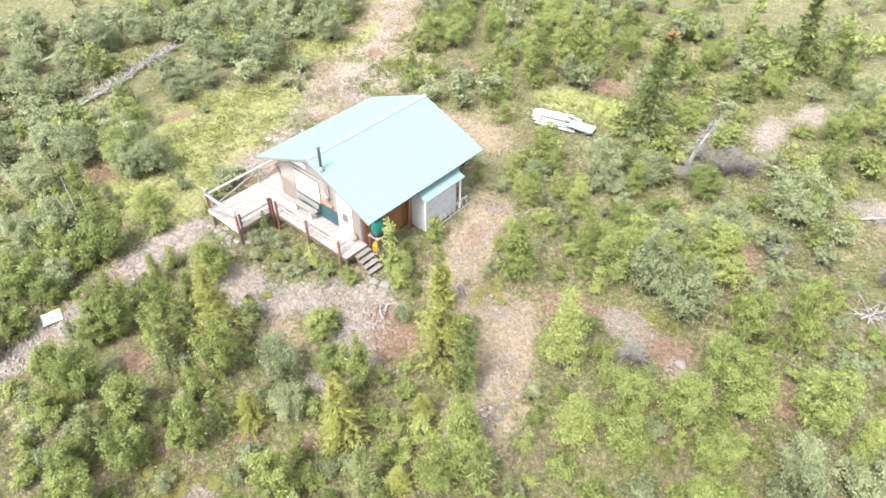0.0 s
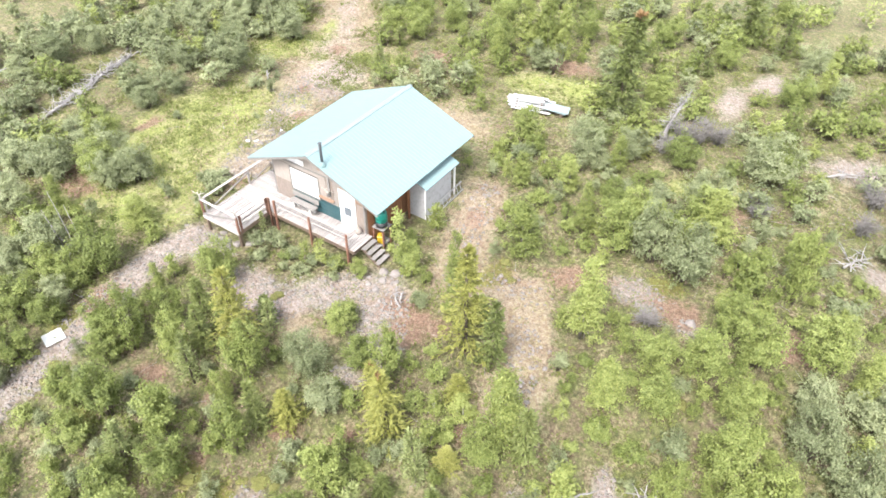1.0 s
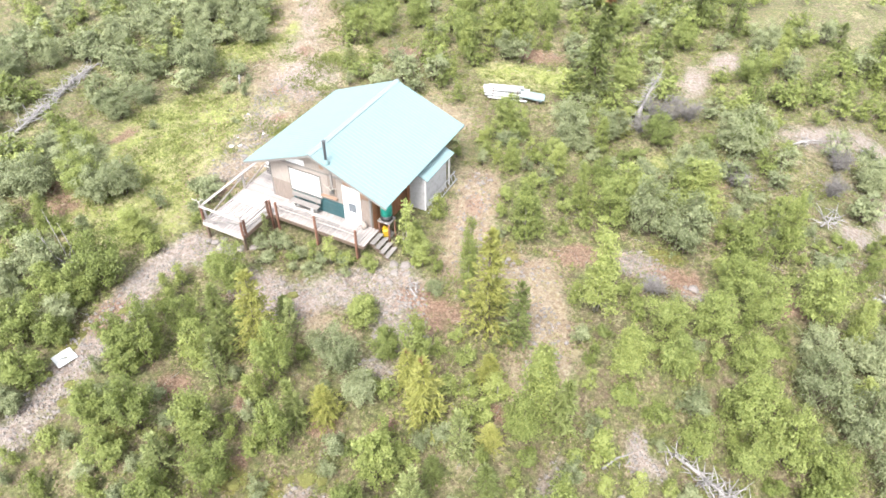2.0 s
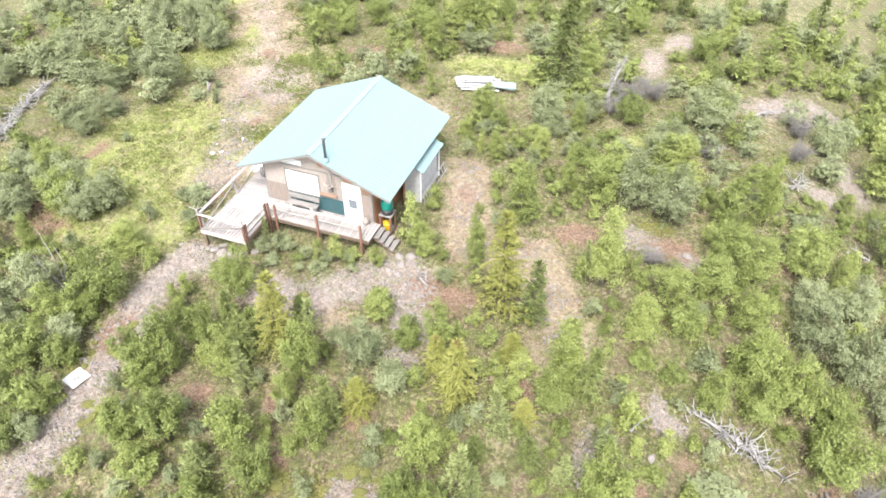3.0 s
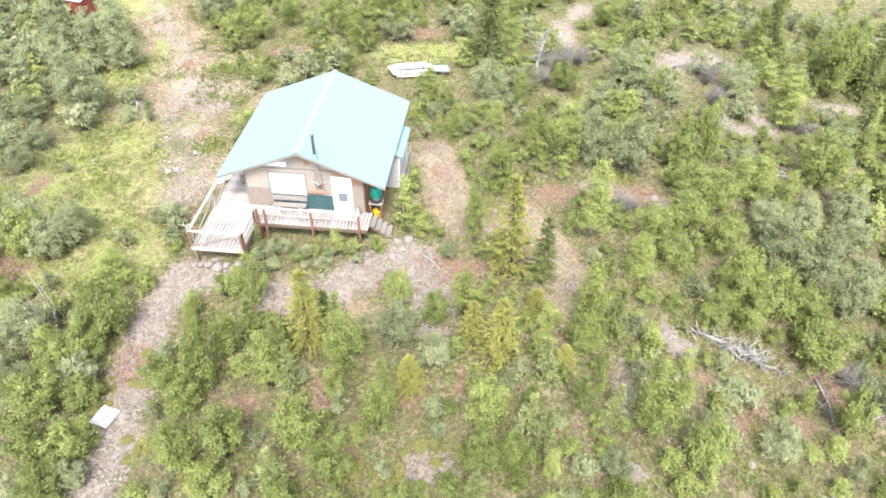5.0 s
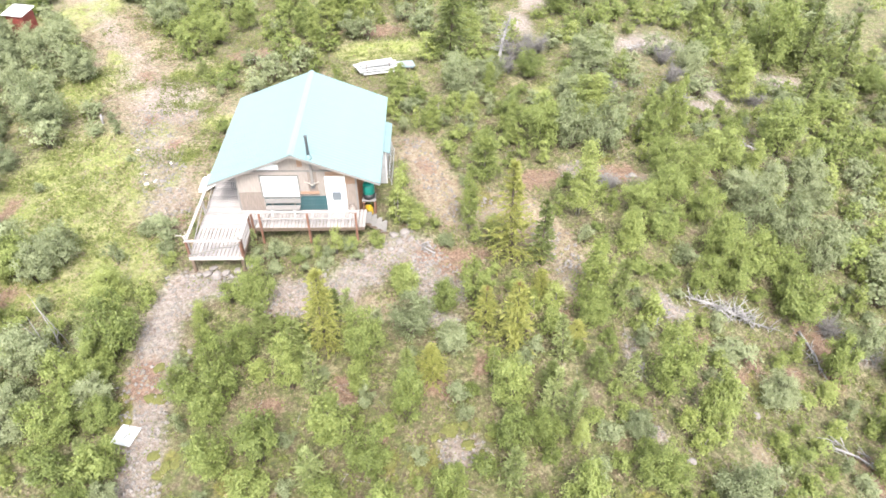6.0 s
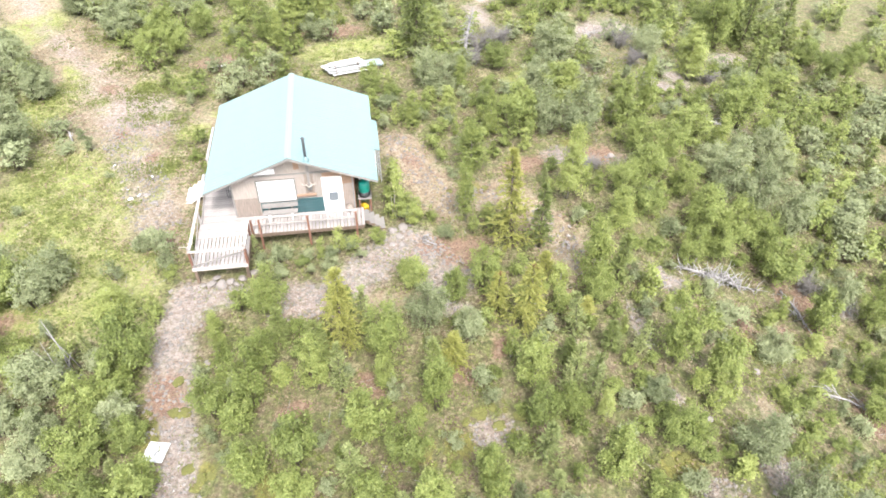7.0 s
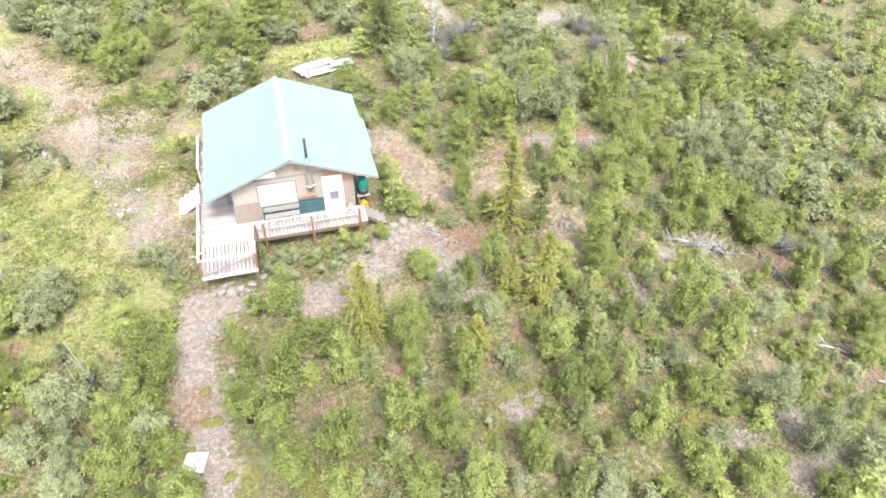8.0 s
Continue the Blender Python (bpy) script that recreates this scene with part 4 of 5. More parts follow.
# ---- things further off ----
pile = thing("lumber_pile", 3.0, 17.2, 0, 14, "stack of white painted boards lying in the brush", "lumber pile")
for k in range(3):
    beam("bearer", pile, M_JOIST, (-1.0 + k * 1.0, -0.7, 0.10), (-1.0 + k * 1.0, 0.7, 0.10), 0.1, 0.16)
for layer, count in enumerate((6, 5, 4, 3, 2)):
    for k in range(count):
        y = -0.72 + 0.27 * k + 0.13 * layer
        a, b = random.uniform(-0.35, 0.25), random.uniform(-0.4, 0.3)
        z = 0.21 + layer * 0.115
        beam("board", pile, M_PILE, (-1.35 + a, y, z), (1.25 + b - 0.12 * layer, y + random.uniform(-0.12, 0.12), z + random.uniform(-0.01, 0.02)), 0.19, 0.05)
    if layer < 4:
        for x in (-0.9, 0.7):
            beam("spacer", pile, M_JOIST, (x, -0.75 + 0.13 * layer, 0.265 + layer * 0.115), (x, -0.75 + 0.27 * count + 0.1 * layer, 0.265 + layer * 0.115), 0.06, 0.055)
tin = thing("roofing_sheets", 4.75, 17.5, 0, 10, "spare teal metal roofing sheets lying by the lumber", "metal sheet")
for k in range(2):
    put("sheet", sheet_mesh("spare_sheet", 1.5, 0.12, 0.9, M_ROOFCAP), tin, pose(-0.9 + 0.15 * k, -0.55 - 0.1 * k, 0.42 + 0.05 * k, 0, 0, 6 * k))
for k in range(2):
    beam("bearer", tin, M_JOIST, (-0.6 + k * 0.9, -0.5, 0.15), (-0.6 + k * 0.9, 0.4, 0.15), 0.12, 0.3)
plank = thing("white_plank", -5.9, 18.8, 0.04, 15, "short white plank lying in dry grass", "plank")
box("board", plank, M_WHITEWOOD, (0, 0, 0.03), (0.95, 0.16, 0.04))

notice = thing("white_board", -5.50, -11.52, float(land(np.array(-5.5), np.array(-11.5))) + 0.06, -15, "square white board with dark smudges lying on the trail", "board")
box("panel", notice, M_BOARD, (0, 0, 0.03), (0.86, 0.86, 0.035), (2, -3, 0))
for x, y, w, h, a in ((0.08, 0.02, 0.20, 0.05, 20), (0.02, -0.10, 0.05, 0.14, -15), (0.14, -0.06, 0.10, 0.04, 50)):
    box("smudge", notice, M_METAL, (x, y, 0.052), (w, h, 0.006), (2, -3, a))

out = thing("outhouse", -23.2, 22.2, 0, -12, "small red outhouse with a white roof among willows", "outhouse")
for s in (-1, 1):
    for k in range(8):
        box("wall_board", out, M_RED, (-0.56 + k * 0.16, s * 0.6, 1.1), (0.155, 0.04, 2.2))
        box("wall_board", out, M_RED, (s * 0.66, -0.56 + k * 0.16, 1.1), (0.04, 0.155, 2.2))
box("roof", out, M_WHITE, (0, 0, 2.26), (1.65, 1.6, 0.08), (5, 0, 0), label="white roof")
box("door", out, M_RED, (0, -0.64, 1.05), (0.7, 0.03, 1.8))


# ---- stones, logs and dead wood ----
def stone_mesh(seed, flat=0.6):
    rng = np.random.default_rng(seed)
    bm = bmesh.new()
    bmesh.ops.create_icosphere(bm, subdivisions=2, radius=0.5)
    for v in bm.verts:
        v.co *= 1 + 0.28 * noise.noise(v.co * 2.2 + Vector((seed * 3.1, 0, 0)))
        v.co.z *= flat
    me = bpy.data.meshes.new("stone")
    bm.to_mesh(me)
    bm.free()
    me.materials.append(M_STONE)
    return me


STONES = [stone_mesh(k, 0.45 + 0.1 * (k % 3)) for k in range(6)]


def stone(x, y, s, label="pale grey stone on gravel", group="loose stones"):
    ob = new("stone", STONES[random.randrange(6)])
    ob.matrix_world = pose(x, y, float(land(np.array(x), np.array(y))) + 0.05 * s, random.uniform(-12, 12), random.uniform(-12, 12), random.uniform(0, 360)) @ Matrix.Diagonal((s, s * random.uniform(0.7, 1.0), s * 0.9, 1))
    return tagged(ob, label, "stone", group)


for x, y, s in ((4.7, -0.45, 0.5), (5.25, -0.25, 0.55), (5.0, -0.95, 0.42), (4.6, -1.5, 0.34), (5.6, -0.7, 0.35), (4.3, -1.1, 0.3), (5.1, -1.6, 0.35)):
    stone(x, y, s, "flat pale stone at the foot of the steps", "step stones")
for k in range(34):
    stone(6.3 + random.gauss(0, 0.6), -2.6 + random.gauss(0, 0.6), random.uniform(0.08, 0.24), "small white stone in a scatter", "white stones")
for x, y, s in ((-4.5, -3.15, 0.38), (-4.1, -3.1, 0.52), (-3.65, -3.25, 0.58), (-3.25, -3.05, 0.45), (-2.95, -3.25, 0.34), (-3.9, -2.7, 0.42), (-2.7, -2.9, 0.5), (-2.15, -2.55, 0.5), (-1.9, -2.1, 0.4)):
    stone(x, y, s, "rounded grey stone under the deck corner", "deck stones")
for x, y, s in ((17.95, 4.55, 0.5), (13.3, -2.4, 0.3), (-7.8, 3.6, 0.4), (-8.3, 4.3, 0.35), (-9.0, 2.4, 0.3), (18.0, -6.3, 0.4), (-10.8, 9.3, 0.3), (20.8, -9.6, 0.4), (-3.9, -7.6, 0.35), (16.8, -12.6, 0.4)):
    stone(x, y, s)


random.seed(21)
for k in range(46):
    u = random.random() * (len(EAST) - 1)
    (ax, ay), (bx, by) = EAST[int(u)], EAST[int(u) + 1]
    x, y = ax + (bx - ax) * (u % 1) + random.gauss(0, 0.7), ay + (by - ay) * (u % 1) + random.gauss(0, 0.7)
    if not cabin_ground(x, y):
        stone(x, y, random.uniform(0.10, 0.26), "small pale stone on dry bare ground", "bare ground stones")
for k in range(60):
    u = random.random() * (len(TRAIL) - 1)
    (ax, ay), (bx, by) = TRAIL[int(u)], TRAIL[int(u) + 1]
    x, y = ax + (bx - ax) * (u % 1) + random.gauss(0, 0.5), ay + (by - ay) * (u % 1) + random.gauss(0, 0.4)
    stone(x, y, random.uniform(0.08, 0.24), "small pale stone on the gravel trail", "trail stones")


def dead_wood(x, y, turn, length, sticks, spread, label, seed, name="fallen_tree", rise=0.35, group="dead wood", thick=1.0):
    """A grey fallen trunk with a tangle of bare branches."""
    rng = np.random.default_rng(seed)
    g = float(land(np.array(x), np.array(y)))
    ob = thing(name, x, y, g, turn, label, "dead tree", group)

    def gz(u, v):
        c, s = math.cos(radians(turn)), math.sin(radians(turn))
        return float(land(np.array(x + u * c - v * s), np.array(y + u * s + v * c))) - g

    tube("trunk", ob, M_DEAD, [(-length / 2, 0, gz(-length / 2, 0) + 0.14), (-length / 4, 0.04, gz(-length / 4, 0) + 0.20), (0, 0.04, gz(0, 0) + 0.24), (length / 4, -0.04, gz(length / 4, 0) + 0.2), (length / 2, -0.05, gz(length / 2, 0) + 0.18)], [q * thick * min(1.0, 0.45 + length / 7) for q in (0.085, 0.075, 0.06, 0.045, 0.02)], 7)
    for _ in range(sticks):
        u = float(np.clip(rng.normal() * 0.24, -0.5, 0.5)) * length
        a = rng.uniform(0, 2 * math.pi)
        ln = rng.uniform(0.25, 0.9) * spread * (1.0 if abs(math.cos(a)) > 0.5 else 0.7)
        b = np.array([u, rng.normal() * 0.22, gz(u, 0) + 0.2])
        e = b + [math.cos(a) * ln, math.sin(a) * ln, 0]
        e[2] = gz(e[0], e[1]) + 0.14 + abs(rng.normal()) * rise
        m = (b + e) / 2 + rng.normal(size=3) * 0.035 + [0, 0, 0.05]
        tube("branch", ob, M_DEAD, [b, m, e], [0.032, 0.022, 0.008], 4)
    return ob


dead_wood(21.4, -3.8, -11, 4.2, 130, 1.1, "tangle of bleached grey fallen branches on the bank", 1, rise=0.4)
dead_wood(25.4, -5.5, -82, 3.0, 16, 0.7, "grey fallen trunk with broken branches on the bank", 2)
dead_wood(28.3, -5.3, 25, 1.8, 18, 1.0, "pale dead branches in the gully", 3)
dead_wood(25.1, -11.0, -20, 2.4, 18, 1.1, "grey dead branches above the red gully soil", 4)
dead_wood(27.0, -13.5, -30, 2.0, 10, 0.9, "broken dead branches in the gully", 5)
dead_wood(23.3, 13.4, 62, 2.2, 22, 1.2, "uprooted grey dead tree lying on gravel", 6)
dead_wood(21.4, 20.4, 40, 2.4, 14, 1.0, "grey driftwood branches on pale gravel", 7)
dead_wood(25.5, 21.5, -15, 2.6, 12, 1.0, "grey fallen branches on pale gravel", 8)
dead_wood(26.6, 9.2, 10, 1.8, 14, 0.8, "brushy grey dead branches", 9)
for k, (x, y, turn, length, sticks) in enumerate(((-22.6, 2.0, 109, 5.6, 70), (-21.9, 0.4, 104, 5.0, 50), (-23.4, 4.6, 106, 5.2, 60), (-22.9, 3.2, 112, 4.4, 40), (-24.0, 6.4, 98, 3.2, 40))):
    dead_wood(x, y, turn, length, sticks, 1.1, "grey fallen log with splintered branches in the willow brush", 10 + 20 * k, rise=0.3, thick=1.0)
dead_wood(-29.5, 0.6, 98, 3.4, 3, 0.4, "bleached white pole lying in the brush", 12, name="fallen_pole", rise=0.05)
dead_wood(17.4, -5.0, 60, 1.6, 6, 0.5, "short weathered branch on gravel", 14)
dead_wood(6.4, -1.7, 150, 0.9, 14, 0.6, "small heap of grey twigs", 15, rise=0.15)
dead_wood(-9.4, -7.7, 120, 1.0, 12, 0.9, "pale leafless twigs among the alders", 16, rise=1.6)

snag = thing("snag", 11.4, 18.0, float(land(np.array(11.4), np.array(18.0))), 0, "leaning grey dead tree with bare branches", "dead tree")
tube("trunk", snag, M_DEAD, [(0, 0, -0.1), (0.1, 0.25, 0.8), (0.35, 0.7, 1.9), (0.7, 1.1, 3.0)], [0.19, 0.12, 0.07, 0.015], 8)
rng = np.random.default_rng(3)
for k in range(110):
    t = rng.uniform(0.25, 1)
    b = np.array([0.7 * t * t, 1.1 * t, 3.0 * t])
    a = rng.uniform(0, 2 * math.pi)
    ln = rng.uniform(0.4, 1.1) * (1.3 - t)
    e = b + [ln * math.cos(a), ln * math.sin(a), rng.uniform(-0.2, 0.4)]
    tube("branch", snag, M_DEAD, [b, (b + e) / 2 + rng.normal(size=3) * 0.05, e], [0.02, 0.014, 0.005], 4)
for k in range(4):
    a = k * 1.7
    tube("root", snag, M_DEAD, [(0, 0, 0.15), (0.2 * math.cos(a), 0.2 * math.sin(a), 0.05), (0.42 * math.cos(a), 0.42 * math.sin(a), -0.06)], [0.07, 0.05, 0.02], 5)


def bare_shrub(x, y, h, r, seed, label, twigs=420):
    """A leafless grey shrub: stems and a haze of thin twigs."""
    rng = np.random.default_rng(seed)
    ob = thing("leafless_shrub", x, y, float(land(np.array(x), np.array(y))), 0, label, "dead shrub", "leafless shrubs")
    tips = []
    for k in range(9):
        a, d = rng.uniform(0, 6.28), r * math.sqrt(rng.uniform(0.05, 0.8))
        tip = np.array([d * math.cos(a), d * math.sin(a), h * rng.uniform(0.6, 1.0)])
        mid = tip * 0.5 + rng.normal(size=3) * 0.07
        tube("stem", ob, M_TWIG, [(0.06 * math.cos(a), 0.06 * math.sin(a), -0.08), mid, tip], [0.026, 0.017, 0.005], 4)
        tips.append((mid, tip))
    bits = []
    for _ in range(twigs):
        mid, tip = tips[int(rng.integers(len(tips)))]
        b0 = mid + (tip - mid) * rng.uniform(-0.6, 1.0)
        e = b0 + rng.normal(size=3) * np.array([0.28, 0.28, 0.16]) + [0, 0, 0.16]
        bits.append(tube_data([b0, (b0 + e) / 2 + rng.normal(size=3) * 0.03, e], [0.013, 0.010, 0.004], 3))
    tagged(put("brushwood", raw_mesh("brushwood", *join_data(bits), M_TWIG), ob, Matrix()), kind="stuff")
    return ob


for k, (x, y, h, r) in enumerate(((12.4, 18.4, 1.9, 1.1), (13.3, 18.9, 1.7, 1.1), (14.3, 19.6, 1.4, 0.9), (11.9, 16.9, 1.0, 0.8), (22.9, 15.6, 1.3, 0.9), (23.0, 18.4, 1.4, 1.0), (18.0, 14.0, 1.0, 0.9), (26.8, -4.0, 1.0, 0.8), (16.4, 3.4, 0.8, 0.5), (29.4, 16.0, 1.3, 0.9))):
    bare_shrub(x, y, h, r, 60 + k, "leafless shrub with a haze of grey twigs")
marker = thing("weathered_post", -13.6, 10.2, float(land(np.array(-13.6), np.array(10.2))), 0, "short weathered grey post standing in the grass", "post")
tube("post", marker, M_DEAD, [(0, 0, -0.15), (0.01, 0, 0.35), (0.04, 0.02, 0.75)], [0.075, 0.07, 0.06], 7)
tube("stub", marker, M_DEAD, [(0.02, 0, 0.4), (0.12, 0.05, 0.5), (0.2, 0.08, 0.66)], [0.03, 0.026, 0.015], 5)
for k, (x, y, sx, sy, turn) in enumerate(((-9.1, 4.0, 0.24, 0.15, 30), (-8.7, 4.3, 0.28, 0.12, 75), (-9.4, 4.9, 0.14, 0.10, 10), (-8.3, 6.0, 0.18, 0.10, 120), (-10.6, 7.4, 0.15, 0.12, 50))):
    scrap = thing("board_scrap", x, y, float(land(np.array(x), np.array(y))), turn, "small white scrap of board lying on the dry track", "board scrap", "board scraps")
    put("board", box_mesh(sx, sy, 0.04, M_WHITEWOOD), scrap, pose(0, 0, 0.06, 4, 3, 0))

# ---- plants ----
def shrubs(count, name, seed, h, r, branches, clumps, per, size, leafmat, barkmat, label, category, **more):
    """Several shrubs of one kind, no two alike, with their height and radius."""
    return [(shrub(name, seed + k, h, r, branches, clumps, per, size, leafmat, barkmat, label, category, **more), h, r) for k in range(count)]


def conifers(count, name, seed, h, r, mat, label, **more):
    return [(conifer(name, seed + k, h, r, mat, label, **more), h, r) for k in range(count)]


KINDS = {
    "alder": shrubs(6, "alder_shrub", 10, 1.9, 1.0, 100, 4, 12, 0.068, M_ALDER, M_BARK, "leafy green alder shrub with many thin stems", "shrub"),
    "big_alder": shrubs(5, "alder_thicket", 180, 2.2, 1.5, 150, 4, 12, 0.071, M_ALDER, M_BARK, "broad leafy green alder thicket", "shrub", spread=0.09),
    "willow": shrubs(5, "willow_shrub", 30, 1.8, 1.0, 100, 4, 12, 0.064, M_WILLOW, M_BARK, "grey-green willow shrub with fine leaves", "shrub"),
    "big_willow": shrubs(5, "willow_thicket", 170, 2.1, 1.55, 150, 4, 11, 0.071, M_WILLOW, M_BARK, "broad rounded grey-green willow thicket", "shrub", spread=0.085),
    "birch": shrubs(5, "young_birch", 50, 3.0, 1.05, 130, 4, 13, 0.062, M_BIRCHLEAF, M_BIRCH, "young birch with pale stems and light yellow-green leaves", "tree", low=0.3, pointed=True),
    "low_alder": shrubs(5, "low_alder", 110, 1.0, 0.66, 30, 3, 10, 0.078, M_ALDER, M_BARK, "low green alder bush", "shrub", low=0.06, spread=0.07),
    "low_willow": shrubs(5, "low_willow", 130, 1.0, 0.68, 30, 3, 10, 0.075, M_WILLOW, M_BARK, "low grey-green willow bush", "shrub", low=0.06, spread=0.07),
    "sapling": shrubs(5, "birch_sapling", 150, 1.6, 0.55, 32, 3, 10, 0.076, M_BIRCHLEAF, M_BIRCH, "light green birch sapling", "tree", spread=0.07, pointed=True),
    "mid_willow": shrubs(6, "willow_bush", 190, 1.6, 1.0, 46, 2, 6, 0.125, M_WILLOW, M_BARK, "grey-green willow bush in the brush", "shrub", spread=0.09),
    "mid_alder": shrubs(6, "alder_bush", 200, 1.6, 1.0, 46, 2, 6, 0.125, M_ALDER, M_BARK, "green alder bush in the brush", "shrub", spread=0.09),
    "mid_birch": shrubs(6, "birch_bush", 210, 2.1, 0.80, 48, 2, 6, 0.12, M_BIRCHLEAF, M_BIRCH, "light green bushy birch", "tree", spread=0.085, pointed=True),
    "fir": conifers(3, "yellow_conifer", 70, 3.6, 1.05, M_FIR, "young conifer with yellowish drooping boughs", tiers=19, per=12, spray=20, size=0.15),
    "spruce": conifers(3, "young_spruce", 80, 2.6, 0.62, M_SPRUCE, "narrow young green spruce", tiers=18, per=9, spray=10, size=0.19),
    "pale_spruce": conifers(4, "pale_spruce", 84, 2.4, 0.66, M_PALE, "young spruce with pale green new growth", tiers=14, per=10, spray=10, size=0.17, droop=-0.25),
    "mid_spruce": conifers(3, "spruce_sapling", 88, 2.6, 0.60, M_SPRUCE, "narrow green spruce sapling in the brush", tiers=13, per=7, spray=7, size=0.26),
    "redtip": conifers(1, "red_tipped_conifer", 92, 3.6, 0.95, M_FIR, "yellowish conifer with a rust-brown dying tip", tiers=17, dead_top=0.035),
    "broadspruce": conifers(1, "broad_spruce", 97, 5.0, 1.7, M_SPRUCE, "broad dark green spruce on the far gravel", tiers=24, per=14, size=0.30),
    "tallspruce": conifers(1, "tall_spruce", 95, 6.5, 1.55, M_SPRUCE, "tall green spruce with a rust-brown dead top", tiers=26, per=15, size=0.30, dead_top=0.07),
}
# x, y, height and crown radius of the shrubs round the cabin, area by area
ALDERS_TRAIL_SIDE = [(-15.8, -0.6, 1.8, 1.35), (-13.1, -3.1, 2.1, 1.7), (-8.3, -9.5, 2, 1.22), (-7.9, -11.6, 2.1, 1.5), (-7.4, -13.4, 1.7, 1.1), (-7.3, -8.9, 1.7, 1.22), (-7, -7.6, 2.8, 1.77), (-6.3, -10.9, 1.4, 0.98), (-6.1, -15.1, 1.8, 1.36), (-5.8, -13.1, 1.8, 1.21)]
ALDERS_YARD_SOUTH = [(-3.3, -10.2, 1.9, 1.05), (-2.4, -10.9, 1.5, 1.03), (-1.8, -13.1, 2, 1.13), (-1.8, -9.9, 3.1, 1), (-1.4, -8.1, 1.8, 0.97), (-1.3, -5.2, 2.3, 1.3), (-0.1, -14.1, 1.6, 1.15), (0, -12.6, 2.6, 1.2), (0.8, -9.4, 2.7, 0.94), (2.7, -11.9, 2.6, 1.2), (2.8, -14.6, 1.6, 1.16), (3.6, -9.7, 1.6, 0.8), (3.7, -8.4, 2.9, 1.25), (4.1, -13.1, 2, 1.31), (4.4, 13.7, 1.9, 1.09), (5, -15.4, 2.4, 1.17), (5.4, -4.3, 1.4, 0.95), (5.6, -11, 2.8, 0.99), (7.2, -5.4, 1.5, 0.99), (7.4, -14.9, 2.7, 0.99)]
ALDERS_SLOPE = [(8.5, -5.2, 2.4, 1), (9.7, -12.2, 2.1, 1.05), (9.7, -10.2, 2.6, 1.16), (10.9, -12.1, 2.2, 0.83), (12, -14.7, 2.6, 1.19), (13.1, 7.5, 2.5, 1.76), (13.5, -16.7, 1.7, 1.2), (13.8, -6.2, 1.8, 1.37), (15.2, -13.7, 1.8, 1.36), (15.4, -17.7, 1.7, 1.24), (16.5, -9.6, 3.6, 1.45)]
ALDERS_BANK = [(17.5, 1.2, 1.8, 1.38), (17.9, -18.5, 1.4, 0.97), (18.3, -0.4, 1.8, 1.2), (18.4, -10.5, 2.8, 1.2), (19.1, 2.2, 2, 1.55), (19.3, 7.4, 2.7, 1.1), (19.6, 5, 1.9, 1.49), (20, -2.9, 2.1, 1.03), (20.9, 3.9, 2.2, 1.45), (21, 1.4, 2.1, 1.39), (21.3, 8.5, 3.6, 0.97), (22, -2.3, 1.9, 1.51), (21.3, -0.9, 2.8, 1.62)]
ALDERS_GULLY = [(23.3, -1.2, 2.7, 1.62), (23.2, 5.7, 2.5, 1.67), (25.1, -1.3, 2.3, 1.42), (25.4, -3.1, 2.4, 1.97), (25.9, -6.8, 2.8, 1.22), (26.3, -11.7, 1.7, 1.27), (27.6, -10.2, 2.4, 1.33), (28.5, 9.6, 3.2, 2.17), (29.2, -6.3, 2.2, 1.28), (33.7, 24.1, 5, 2.31)]
WILLOWS_TRAIL_SIDE = [(-11.9, -3.5, 2.1, 1.18), (-11.6, -10, 1.7, 1.07), (-11.2, -2.3, 2, 1.57), (-10.1, -11.6, 1.6, 1.14), (-10.1, -8.4, 2.2, 1.75), (-9.9, -10.4, 1.7, 0.95), (-7.1, -10.2, 1.5, 1.06), (-5.5, -14.3, 1.3, 0.85)]
WILLOWS_YARD_SOUTH = [(5.7, -6.8, 2.3, 1.39), (7.5, -7.8, 1.7, 1)]
WILLOWS_SLOPE = [(8.4, 13.6, 2.6, 1.64), (9.6, -16.4, 1.6, 1.01), (14.8, -11.7, 1.3, 0.82), (14.9, 7.4, 3, 1.52), (15.9, 13.4, 2, 1.58), (16.6, 7.1, 2.8, 1.82)]
WILLOWS_BANK = [(17.9, 17.2, 2.7, 2.16), (18.3, -14.2, 2.1, 1.39), (18.7, -16.5, 2.3, 1.33), (20.6, -17.5, 2.2, 1.16), (22.1, -8.7, 1.8, 1.37)]
WILLOWS_GULLY = [(23.6, 3.4, 1.9, 1.44), (24, 1.8, 2.4, 1.56), (25.1, 17.9, 2.1, 1.69), (25.9, 1.3, 2.9, 1.84), (25.9, 4.7, 2.1, 1.71), (27.6, 0.1, 3.1, 1.54), (27.9, -5, 2.1, 1.46), (28.3, 3.9, 2.2, 1.48), (29.3, 6.7, 2.3, 1.56)]
BIRCHES_NEAR = [(-8.1, -4.7, 1.9, 1.47), (-3.2, -7.2, 1.9, 0.68), (6.7, 9.2, 2.1, 1.01), (9.6, 4.3, 3.2, 1.62), (11.2, 7.5, 3.2, 0.81), (12.4, -12.2, 1.8, 0.62), (13.9, -5, 3.9, 1.44), (14.3, 1.1, 4.7, 1.42), (16.5, -1.3, 2.5, 1.39), (16.8, -5.4, 1.7, 0.91), (16.9, 10.3, 3.2, 1.86), (25.1, 5.4, 3, 0.99), (27.9, 16.2, 4, 2.2)]
